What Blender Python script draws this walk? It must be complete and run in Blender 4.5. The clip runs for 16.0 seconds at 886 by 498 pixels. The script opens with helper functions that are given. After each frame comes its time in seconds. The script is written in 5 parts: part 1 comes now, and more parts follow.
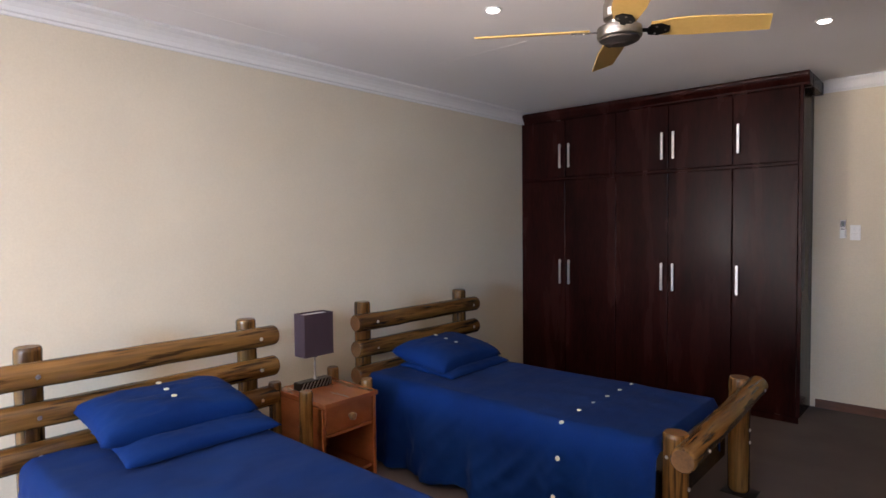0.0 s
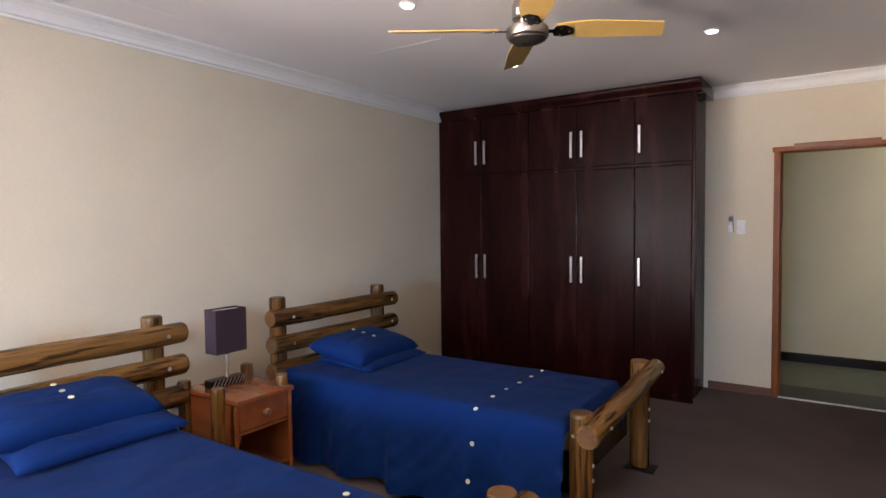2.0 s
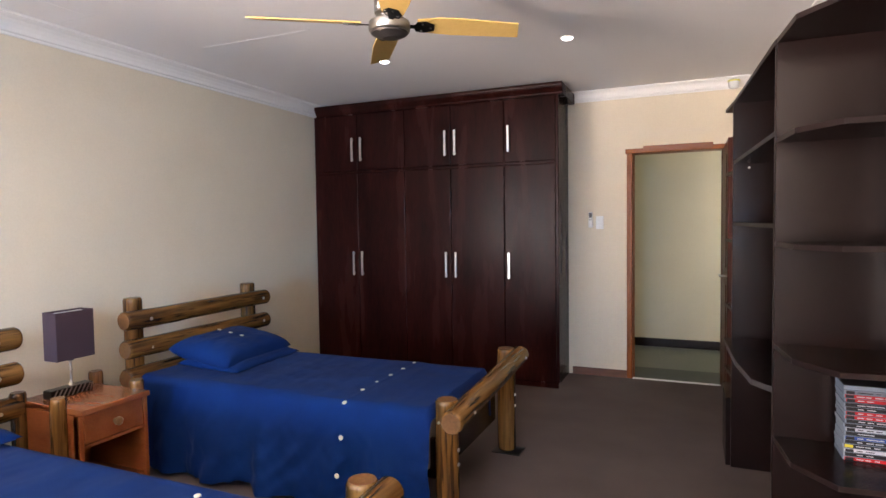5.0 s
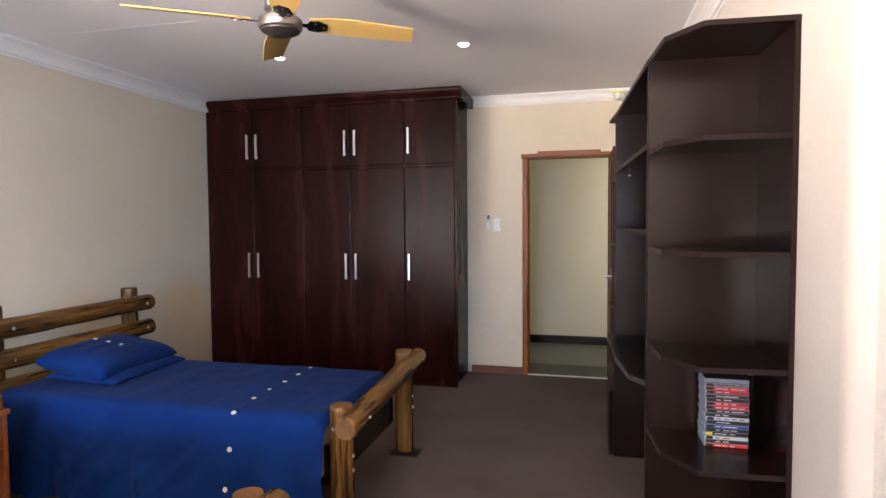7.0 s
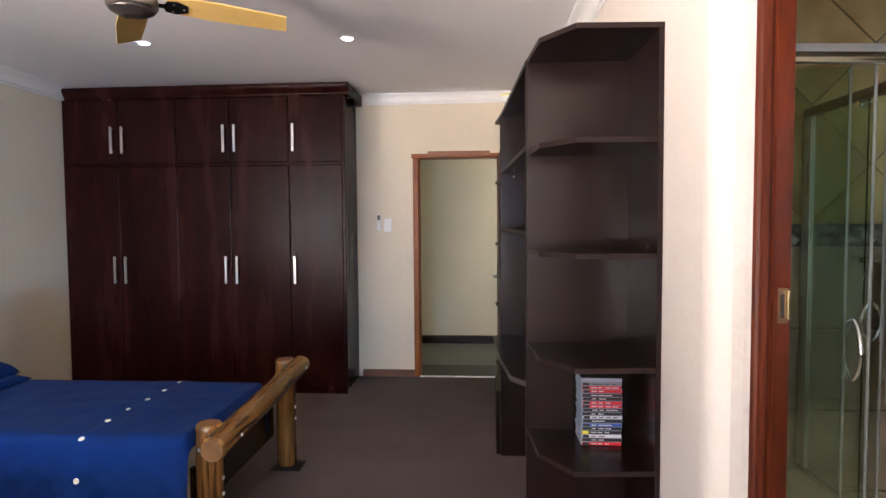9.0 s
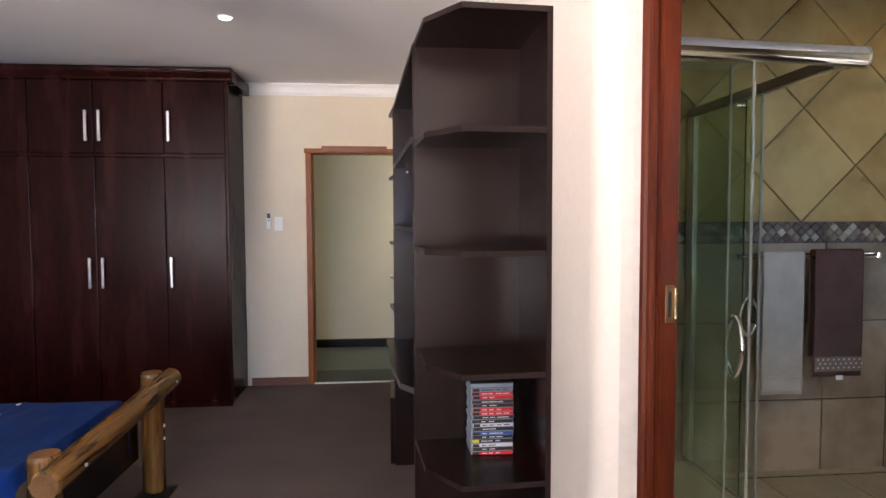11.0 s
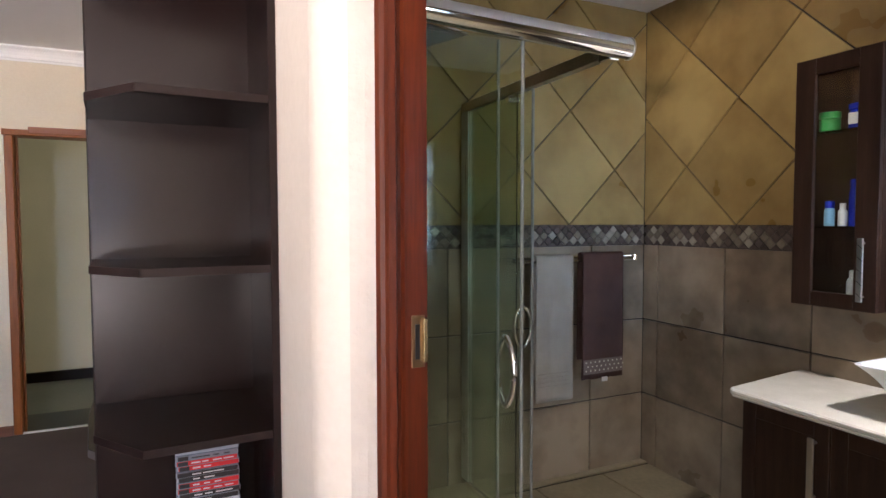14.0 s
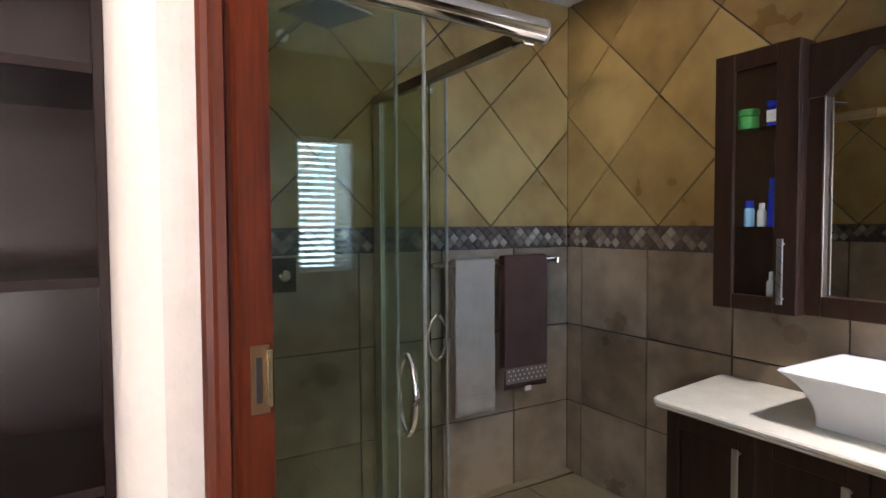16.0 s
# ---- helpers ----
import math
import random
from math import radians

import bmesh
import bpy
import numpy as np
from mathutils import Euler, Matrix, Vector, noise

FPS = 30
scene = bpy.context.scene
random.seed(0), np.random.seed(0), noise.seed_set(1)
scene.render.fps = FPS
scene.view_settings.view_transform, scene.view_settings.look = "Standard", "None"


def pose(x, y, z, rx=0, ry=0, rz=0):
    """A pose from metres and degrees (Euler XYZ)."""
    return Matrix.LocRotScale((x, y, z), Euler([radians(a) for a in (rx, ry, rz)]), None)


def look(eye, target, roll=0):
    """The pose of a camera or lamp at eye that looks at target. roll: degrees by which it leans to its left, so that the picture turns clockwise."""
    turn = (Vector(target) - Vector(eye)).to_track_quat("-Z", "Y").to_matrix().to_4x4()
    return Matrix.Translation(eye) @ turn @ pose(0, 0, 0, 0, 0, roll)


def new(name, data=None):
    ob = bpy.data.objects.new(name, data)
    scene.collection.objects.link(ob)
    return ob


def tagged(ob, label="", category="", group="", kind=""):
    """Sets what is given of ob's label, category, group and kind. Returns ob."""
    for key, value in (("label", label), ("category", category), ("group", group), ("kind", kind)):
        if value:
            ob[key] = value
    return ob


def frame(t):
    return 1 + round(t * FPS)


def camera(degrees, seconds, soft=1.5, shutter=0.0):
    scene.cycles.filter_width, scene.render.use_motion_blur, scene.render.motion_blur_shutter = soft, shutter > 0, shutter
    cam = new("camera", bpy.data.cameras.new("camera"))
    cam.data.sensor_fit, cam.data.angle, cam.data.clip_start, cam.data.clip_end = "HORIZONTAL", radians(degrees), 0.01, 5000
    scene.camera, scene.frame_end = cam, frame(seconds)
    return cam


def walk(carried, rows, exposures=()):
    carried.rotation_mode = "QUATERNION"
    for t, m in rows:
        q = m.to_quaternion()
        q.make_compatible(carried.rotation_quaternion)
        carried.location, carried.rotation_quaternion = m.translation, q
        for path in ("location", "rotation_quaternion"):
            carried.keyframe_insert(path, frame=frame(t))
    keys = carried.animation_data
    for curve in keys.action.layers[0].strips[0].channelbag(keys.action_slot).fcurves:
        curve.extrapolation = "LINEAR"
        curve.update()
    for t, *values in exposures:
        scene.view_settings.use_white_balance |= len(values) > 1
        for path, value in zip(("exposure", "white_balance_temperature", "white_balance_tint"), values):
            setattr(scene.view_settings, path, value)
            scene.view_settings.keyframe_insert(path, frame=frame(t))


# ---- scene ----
cam = camera(74.4, 16.0)
METRES, EYE, TILT, LEAN, TURN = 1.24, 1.35, 0.0, 0.0, 39.3
PATH = [
    (0, (3.714, 2.194, 1.521), (2.383, 3.6848, 1.44), -0.6),
    (0.5, (3.718, 2.189, 1.51), (2.4332, 3.7192, 1.43), -0.6),
    (1, (3.727, 2.184, 1.504), (2.4924, 3.7545, 1.42), -0.6),
    (1.5, (3.74, 2.179, 1.499), (2.5638, 3.7938, 1.413), -0.6),
    (2, (3.76, 2.179, 1.487), (2.6424, 3.8345, 1.4), -0.6),
    (2.5, (3.781, 2.185, 1.475), (2.7192, 3.8772, 1.388), -0.6),
    (3, (3.799, 2.19, 1.464), (2.7938, 3.9154, 1.376), -0.7),
    (5.5, (3.882, 2.217, 1.443), (3.1664, 4.0817, 1.352), -0.7),
    (6, (3.899, 2.219, 1.457), (3.2598, 4.111, 1.362), -0.6),
    (6.5, (3.901, 2.219, 1.461), (3.341, 4.1354, 1.367), -0.6),
    (7, (3.914, 2.228, 1.466), (3.4342, 4.1674, 1.371), -0.4),
    (7.5, (3.926, 2.245, 1.465), (3.536, 4.204, 1.369), -0.4),
    (8, (3.943, 2.28, 1.469), (3.642, 4.255, 1.371), -0.4),
    (8.5, (3.96, 2.31, 1.474), (3.744, 4.295, 1.375), -0.5),
    (9, (3.981, 2.345, 1.472), (3.839, 4.338, 1.374), -0.4),
    (9.2, (3.987, 2.36, 1.47), (3.899, 4.356, 1.37), -0.4),
    (11.3, (4.1, 2.567, 1.452), (4.323, 4.556, 1.356), -0.2),
    (11.5, (4.123, 2.595, 1.452), (4.387, 4.575, 1.356), -0.2),
    (12, (4.156, 2.668, 1.452), (4.547, 4.627, 1.356), -0.1),
    (12.5, (4.193, 2.751, 1.449), (4.715, 4.679, 1.354), -0.1),
    (13, (4.234, 2.826, 1.459), (4.881, 4.716, 1.364), -0.1),
    (13.5, (4.284, 2.885, 1.461), (5.035, 4.737, 1.366), -0.1),
    (14, (4.358, 2.946, 1.454), (5.189, 4.763, 1.363), -0.1),
    (14.5, (4.426, 2.993, 1.453), (5.325, 4.777, 1.362), -0.2),
    (15, (4.475, 3.038, 1.451), (5.419, 4.799, 1.364), -0.4),
    (15.5, (4.515, 3.072, 1.452), (5.502, 4.81, 1.367), -0.3),
    (16, (4.548, 3.098, 1.451), (5.577, 4.811, 1.367), -0.3),
]
walk(cam, [(t, look(eye, target, roll)) for t, eye, target, roll in PATH], [(0.0, -0.14, 6250, 19), (2.0, -0.02, 6250, 19), (5.5, 0.50, 6230, 18), (9.0, 0.42, 6100, 18), (12.0, 0.34, 6050, 19), (16.0, 0.28, 6050, 19)])

# ---- world, sun, window light and added fill lamps ----
def make_world():
    w = bpy.data.worlds.new("world")
    scene.world = w
    w.use_nodes = True
    nt = w.node_tree
    sky = nt.nodes.new("ShaderNodeTexSky")
    sky.sky_type, sky.sun_disc = "NISHITA", False
    sky.sun_elevation, sky.sun_rotation = radians(50), radians(20)
    bg = nt.nodes["Background"]
    bg.inputs["Strength"].default_value = 0.12
    nt.links.new(sky.outputs["Color"], bg.inputs["Color"])


def area(name, eye, target, sx, sy, power, colour, spread=180):
    d = bpy.data.lights.new(name, "AREA")
    d.shape, d.size, d.size_y, d.energy, d.color, d.spread = "RECTANGLE", sx, sy, power, colour, radians(spread)
    ob = new(name, d)
    ob.matrix_world = look(eye, target)
    return ob


make_world()
sun = bpy.data.lights.new("sun", "SUN")
sun.energy, sun.angle, sun.color = 3.0, radians(0.5), (1.0, 0.95, 0.87)
sun_ob = new("sun", sun)
sun_ob.matrix_world = look((0, 0, 10), (2.0, -6.0, 0.0))
area("window_sky_light", (4.9, -4.7, 1.9), (2.2, 0.0, 1.7), 3.2, 1.2, 2700, (0.36, 0.65, 1.0), 180)
area("window_ground_light", (2.0, -2.94, 0.5), (2.3, -0.8, 3.0), 3.2, 0.7, 210, (1.0, 0.88, 0.77), 128)
area("west_window_light", (0.30, -0.4, 1.5), (4.6, 1.0, 1.75), 2.3, 1.1, 62, (0.66, 0.84, 1.0), 180)
area("west_ground_light", (-2.2, -2.3, 0.25), (2.8, 2.6, 2.3), 5.0, 1.5, 5200, (1.0, 0.83, 0.66), 180)
area("bathroom_window_light", (5.80, 1.05, 1.7), (6.9, 3.4, 1.6), 1.3, 1.5, 135, (0.80, 0.90, 1.0), 160)
# unseen fill lamp, added to brighten the vanity and east wall
area("bathroom_fill_light", (6.42, 3.25, 2.675), (6.47, 3.32, 1.0), 0.16, 0.16, 21, (1.0, 0.96, 0.88), 100)
# unseen lamp added inside the hall to brighten it; no window there
area("hall_fill_light", (5.6, 8.6, 1.4), (3.4, 8.8, 1.2), 0.9, 1.2, 9.5, (0.88, 1.0, 0.80), 170)


# ---- materials ----
def base_mat(name, colour, rough=0.6, metal=0.0, spec=0.5):
    m = bpy.data.materials.new(name)
    m.use_nodes = True
    b = m.node_tree.nodes["Principled BSDF"]
    b.inputs["Base Color"].default_value = (*colour, 1)
    b.inputs["Roughness"].default_value = rough
    b.inputs["Metallic"].default_value = metal
    b.inputs["Specular IOR Level"].default_value = spec
    return m


def surface(name, dark, light, rough=0.6, scale=3.0, fine=60.0, stretch=(1, 1, 1), bump=0.1, metal=0.0, spec=0.5,
            per_object=0.0, bump_dist=0.002, rough_var=0.08, detail=5):
    """Two scales of colour noise, fine relief and uneven gloss; stretch lengthens the grain."""
    m = base_mat(name, light, rough, metal, spec)
    nt, b = m.node_tree, m.node_tree.nodes["Principled BSDF"]
    n, l = nt.nodes, nt.links
    co = n.new("ShaderNodeTexCoord")
    mp = n.new("ShaderNodeMapping")
    mp.inputs["Scale"].default_value = stretch
    l.new(co.outputs["Object"], mp.inputs["Vector"])
    if per_object:
        info = n.new("ShaderNodeObjectInfo")
        off = n.new("ShaderNodeVectorMath")
        off.operation = "SCALE"
        off.inputs[0].default_value = (13.0, 7.0, 5.0)
        l.new(info.outputs["Random"], off.inputs["Scale"])
        l.new(off.outputs["Vector"], mp.inputs["Location"])
    big, small = n.new("ShaderNodeTexNoise"), n.new("ShaderNodeTexNoise")
    big.inputs["Scale"].default_value, big.inputs["Detail"].default_value = scale, detail
    small.inputs["Scale"].default_value, small.inputs["Detail"].default_value = fine, 4
    for t in (big, small):
        l.new(mp.outputs["Vector"], t.inputs["Vector"])
    mix = n.new("ShaderNodeMix")
    mix.inputs[0].default_value = 0.35
    l.new(big.outputs["Fac"], mix.inputs[2])
    l.new(small.outputs["Fac"], mix.inputs[3])
    fac = mix.outputs[0]
    if per_object:
        add = n.new("ShaderNodeMath")
        add.operation = "MULTIPLY_ADD"
        l.new(info.outputs["Random"], add.inputs[0])
        add.inputs[1].default_value = per_object
        l.new(fac, add.inputs[2])
        sub = n.new("ShaderNodeMath")
        sub.operation = "SUBTRACT"
        l.new(add.outputs[0], sub.inputs[0])
        sub.inputs[1].default_value = per_object / 2
        fac = sub.outputs[0]
    ramp = n.new("ShaderNodeValToRGB")
    ramp.color_ramp.elements[0].position, ramp.color_ramp.elements[1].position = 0.32, 0.68
    ramp.color_ramp.elements[0].color, ramp.color_ramp.elements[1].color = (*dark, 1), (*light, 1)
    l.new(fac, ramp.inputs["Fac"])
    l.new(ramp.outputs["Color"], b.inputs["Base Color"])
    rr = n.new("ShaderNodeMapRange")
    rr.inputs["To Min"].default_value, rr.inputs["To Max"].default_value = rough - rough_var, rough + rough_var
    l.new(big.outputs["Fac"], rr.inputs["Value"])
    l.new(rr.outputs["Result"], b.inputs["Roughness"])
    if bump:
        bp = n.new("ShaderNodeBump")
        bp.inputs["Strength"].default_value, bp.inputs["Distance"].default_value = bump, bump_dist
        l.new(small.outputs["Fac"], bp.inputs["Height"])
        l.new(bp.outputs["Normal"], b.inputs["Normal"])
    return m


def glass_mat(name, tint, rough=0.0):
    m = base_mat(name, tint, rough)
    m.node_tree.nodes["Principled BSDF"].inputs["Transmission Weight"].default_value = 1.0
    m.node_tree.nodes["Principled BSDF"].inputs["IOR"].default_value = 1.5
    return m


def lamp_mat(name, colour, strength):
    m = base_mat(name, colour)
    b = m.node_tree.nodes["Principled BSDF"]
    b.inputs["Emission Color"].default_value, b.inputs["Emission Strength"].default_value = (*colour, 1), strength
    return m


PLASTER = surface("cream_plaster", (0.64, 0.56, 0.42), (0.72, 0.64, 0.49), 0.75, 1.2, 90, bump=0.25, spec=0.25)
PALEPLASTER = surface("pale_plaster", (0.58, 0.53, 0.47), (0.66, 0.605, 0.545), 0.75, 1.2, 60, bump=0.2, spec=0.25, bump_dist=0.002)
# rough plaster of the reveal, its colour darkened to stand in for shade
REVEAL_SHADED = surface("rough_shaded_reveal_plaster", (0.47, 0.43, 0.385), (0.57, 0.52, 0.47), 0.75, 3, 28, bump=0.9, spec=0.2, bump_dist=0.006)
CEILING = surface("ceiling_paint", (0.82, 0.81, 0.81), (0.86, 0.85, 0.85), 0.8, 1.0, 70, bump=0.1, spec=0.2)
CORNICE = surface("white_cornice_paint", (0.76, 0.75, 0.72), (0.82, 0.81, 0.78), 0.6, 2, 60, bump=0.08)
CARPET = surface("brown_grey_carpet", (0.112, 0.088, 0.080), (0.160, 0.126, 0.114), 0.95, 2.2, 260, bump=0.9, spec=0.1, bump_dist=0.004)
MAHOGANY = surface("dark_mahogany", (0.0060, 0.0015, 0.0013), (0.034, 0.0076, 0.0056), 0.26, 1.3, 16, (4, 4, 0.6), 0.03, spec=0.09)
WENGE = surface("wenge_board", (0.0088, 0.0036, 0.0031), (0.0112, 0.0046, 0.0040), 0.25, 3, 18, (5, 5, 0.5), 0.0, spec=0.28, rough_var=0.02)
WENGE_EDGE = surface("wenge_edge_strip", (0.011, 0.006, 0.0055), (0.022, 0.013, 0.012), 0.4, 8, 60, bump=0.05, spec=0.2)
def log_mat(name, stretch):
    """Varnished peeled pole: warm brown with dark cracks and streaks along the grain, and knots."""
    m = surface(name, (0.040, 0.016, 0.0045), (0.235, 0.115, 0.030), 0.22, 3.0, 14, stretch, 0.25, per_object=0.2, bump_dist=0.004)
    nt = m.node_tree
    n, l = nt.nodes, nt.links
    b = n["Principled BSDF"]
    mp = next(x for x in n if x.bl_idname == "ShaderNodeMapping")
    streak, knot = n.new("ShaderNodeTexNoise"), n.new("ShaderNodeTexNoise")
    streak.inputs["Scale"].default_value, streak.inputs["Detail"].default_value = 7.0, 3
    knot.inputs["Scale"].default_value, knot.inputs["Detail"].default_value = 1.6, 2
    l.new(mp.outputs["Vector"], streak.inputs["Vector"])
    l.new(mp.outputs["Vector"], knot.inputs["Vector"])
    r1, r2 = n.new("ShaderNodeMapRange"), n.new("ShaderNodeMapRange")
    for r, a, z, t, lo in ((r1, 0.36, 0.44, streak, 0.22), (r2, 0.34, 0.42, knot, 0.35)):
        r.inputs["From Min"].default_value, r.inputs["From Max"].default_value = a, z
        r.inputs["To Min"].default_value, r.inputs["To Max"].default_value = lo, 1.0
        l.new(t.outputs["Fac"], r.inputs["Value"])
    mu = n.new("ShaderNodeMath")
    mu.operation = "MULTIPLY"
    l.new(r1.outputs["Result"], mu.inputs[0])
    l.new(r2.outputs["Result"], mu.inputs[1])
    mix = n.new("ShaderNodeMix")
    mix.data_type = "RGBA"
    mix.inputs[6].default_value = (0.018, 0.008, 0.004, 1)
    l.new(mu.outputs[0], mix.inputs[0])
    l.new(b.inputs["Base Color"].links[0].from_socket, mix.inputs[7])
    l.new(mix.outputs[2], b.inputs["Base Color"])
    return m


LOGWOOD = log_mat("varnished_log", (6, 0.4, 6))
LOGUP = log_mat("varnished_log_upright", (6, 6, 0.4))
LOGEND = surface("log_end_grain", (0.085, 0.037, 0.012), (0.24, 0.115, 0.040), 0.4, 10, 60, bump=0.3)
TABLEWOOD = surface("orange_varnished_pine", (0.19, 0.055, 0.017), (0.27, 0.085, 0.027), 0.2, 2, 20, (1, 6, 6), 0.03)
COVER = surface("royal_blue_cotton", (0.0011, 0.013, 0.080), (0.0026, 0.025, 0.128), 0.8, 3, 300, bump=0.25, spec=0.1)
COVER.node_tree.nodes["Principled BSDF"].inputs["Sheen Weight"].default_value = 0.02
BUTTON = base_mat("cream_button", (0.72, 0.66, 0.48), 0.3)
DOORWOOD = surface("reddish_hardwood", (0.030, 0.0055, 0.002), (0.105, 0.019, 0.0048), 0.38, 4, 24, (7, 7, 0.45), 0.1, spec=0.2)
PINEFRAME = surface("orange_hardwood_frame", (0.17, 0.046, 0.010), (0.30, 0.095, 0.020), 0.4, 5, 30, (6, 6, 0.5), 0.1, spec=0.2)
SKIRT = surface("brown_skirting", (0.10, 0.038, 0.018), (0.17, 0.07, 0.035), 0.4, 5, 30, (0.6, 6, 6), 0.08)
STEEL = surface("brushed_steel", (0.55, 0.54, 0.52), (0.68, 0.67, 0.65), 0.3, 5, 120, (4, 4, 0.4), 0.05, 1.0)
CHROME = base_mat("chrome", (0.80, 0.80, 0.80), 0.07, 1.0)
NICKEL = surface("satin_nickel", (0.30, 0.28, 0.25), (0.42, 0.39, 0.35), 0.32, 4, 90, bump=0.03, metal=1.0)
FANBLADE = surface("yellow_fan_blade", (0.62, 0.40, 0.11), (0.72, 0.50, 0.17), 0.4, 3, 50, bump=0.05)
DARKMETAL = base_mat("dark_metal", (0.03, 0.028, 0.026), 0.35, 0.8)
TILE = surface("ochre_slate_tile", (0.185, 0.112, 0.035), (0.37, 0.265, 0.098), 0.3, 3.0, 7, bump=0.05, per_object=0.14, detail=3)
TILELOW = surface("grey_slate_tile", (0.150, 0.110, 0.070), (0.370, 0.290, 0.200), 0.3, 3.1, 9, bump=0.05, per_object=0.2, detail=4)
GROUT = surface("dark_grout", (0.020, 0.016, 0.012), (0.04, 0.032, 0.026), 0.9, 10, 120, bump=0.3)
MOSAIC_D = surface("mosaic_brown", (0.05, 0.035, 0.028), (0.10, 0.075, 0.06), 0.4, 20, 90, bump=0.1, per_object=0.3)
MOSAIC_M = surface("mosaic_taupe", (0.13, 0.105, 0.08), (0.2, 0.165, 0.125), 0.4, 20, 90, bump=0.1, per_object=0.3)
MOSAIC_L = surface("mosaic_cream", (0.24, 0.215, 0.17), (0.34, 0.31, 0.245), 0.4, 20, 90, bump=0.1, per_object=0.3)
BATHFLOOR = surface("beige_floor_tile", (0.22, 0.18, 0.11), (0.36, 0.30, 0.19), 0.4, 3, 40, bump=0.1, per_object=0.2)
HALLTILE = surface("grey_hall_tile", (0.11, 0.11, 0.09), (0.17, 0.165, 0.14), 0.5, 3, 40, bump=0.05)
SEAL = surface("grey_seal_strip", (0.22, 0.23, 0.21), (0.30, 0.31, 0.28), 0.25, 10, 60, bump=0.02)
GLASS = glass_mat("clear_glass", (0.93, 0.98, 0.95))
SHOWERGLASS = glass_mat("greenish_shower_glass", (0.77, 0.86, 0.78))
WHITE = base_mat("white_ceramic", (0.82, 0.82, 0.82), 0.08)
PLASTIC = surface("white_plastic", (0.74, 0.74, 0.72), (0.80, 0.80, 0.78), 0.35, 10, 80, bump=0.02)
STONE = surface("cream_stone_top", (0.66, 0.62, 0.52), (0.78, 0.74, 0.64), 0.22, 9, 160, bump=0.03)
VANITY = surface("dark_vanity_wood", (0.018, 0.008, 0.005), (0.042, 0.020, 0.012), 0.38, 6, 40, (5, 5, 0.4), 0.2, spec=0.3)
MIRROR = base_mat("mirror_silver", (0.9, 0.9, 0.9), 0.02, 1.0)
TOWEL_W = surface("white_towel", (0.31, 0.270, 0.215), (0.42, 0.37, 0.30), 0.95, 6, 350, bump=0.9, spec=0.1, bump_dist=0.004)
TOWEL_B = surface("brown_towel", (0.065, 0.034, 0.027), (0.105, 0.058, 0.046), 0.95, 6, 350, bump=0.9, spec=0.1, bump_dist=0.004)
SHADE = surface("aubergine_lampshade", (0.026, 0.012, 0.018), (0.044, 0.022, 0.030), 0.8, 5, 300, bump=0.4)
BLACK = base_mat("black_plastic", (0.012, 0.012, 0.013), 0.35)
LAMPGLOW = lamp_mat("downlight_glow", (1.0, 0.96, 0.88), 9.0)

# ---- building helpers ----
ORIGIN = {}


def thing(name, at, label, category, group=""):
    e = tagged(new(name), label, category, group)
    e.location = at
    e.empty_display_size = 0.1
    ORIGIN[e.name] = Vector(at)
    return e


def part(name, bm, material, parent=None, label="", smooth=False, data=None):
    """Links a bmesh given in world places as one mesh object under a thing or a part."""
    base = ORIGIN[parent.name] if parent else Vector((0, 0, 0))
    bmesh.ops.translate(bm, verts=bm.verts, vec=-base)
    me = bpy.data.meshes.new(name)
    bm.to_mesh(me)
    bm.free()
    for mt in material if isinstance(material, (list, tuple)) else [material]:
        me.materials.append(mt)
    if smooth:
        me.shade_smooth()
        me.set_sharp_from_angle(angle=radians(38))
    ob = new(name, me)
    if parent:
        ob.parent = parent
    ORIGIN[ob.name] = base
    return tagged(ob, label)


def setting(name, bm, material, smooth=False):
    return tagged(part(name, bm, material, None, "", smooth), kind="structure")


def box(x0, x1, y0, y1, z0, z1, bevel=0.0, seg=1, bm=None):
    """A box in world places, with its edges rounded."""
    own = bmesh.new()
    bmesh.ops.create_cube(own, size=1)
    for v in own.verts:
        v.co = Vector(((x0 + x1) / 2 + v.co.x * (x1 - x0), (y0 + y1) / 2 + v.co.y * (y1 - y0), (z0 + z1) / 2 + v.co.z * (z1 - z0)))
    if bevel:
        bmesh.ops.bevel(own, geom=own.edges[:], offset=bevel, segments=seg, affect="EDGES", profile=0.6)
    return join(bm, own) if bm else own


def join(bm, own):
    me = bpy.data.meshes.new("joined")
    own.to_mesh(me)
    own.free()
    bm.from_mesh(me)
    bpy.data.meshes.remove(me)
    return bm


def prism(points, z0, z1, bevel=0.0, axis="z"):
    """A flat outline pushed from z0 to z1 (or along another axis)."""
    bm = bmesh.new()
    def at(p, h):
        return {"z": (p[0], p[1], h), "x": (h, p[0], p[1]), "y": (p[0], h, p[1])}[axis]
    low, high = [bm.verts.new(at(p, z0)) for p in points], [bm.verts.new(at(p, z1)) for p in points]
    bm.faces.new(low)
    bm.faces.new(high)
    for i in range(len(points)):
        j = (i + 1) % len(points)
        bm.faces.new((low[i], low[j], high[j], high[i]))
    bmesh.ops.recalc_face_normals(bm, faces=bm.faces)
    if bevel:
        bmesh.ops.bevel(bm, geom=bm.edges[:], offset=bevel, segments=1, affect="EDGES")
    return bm


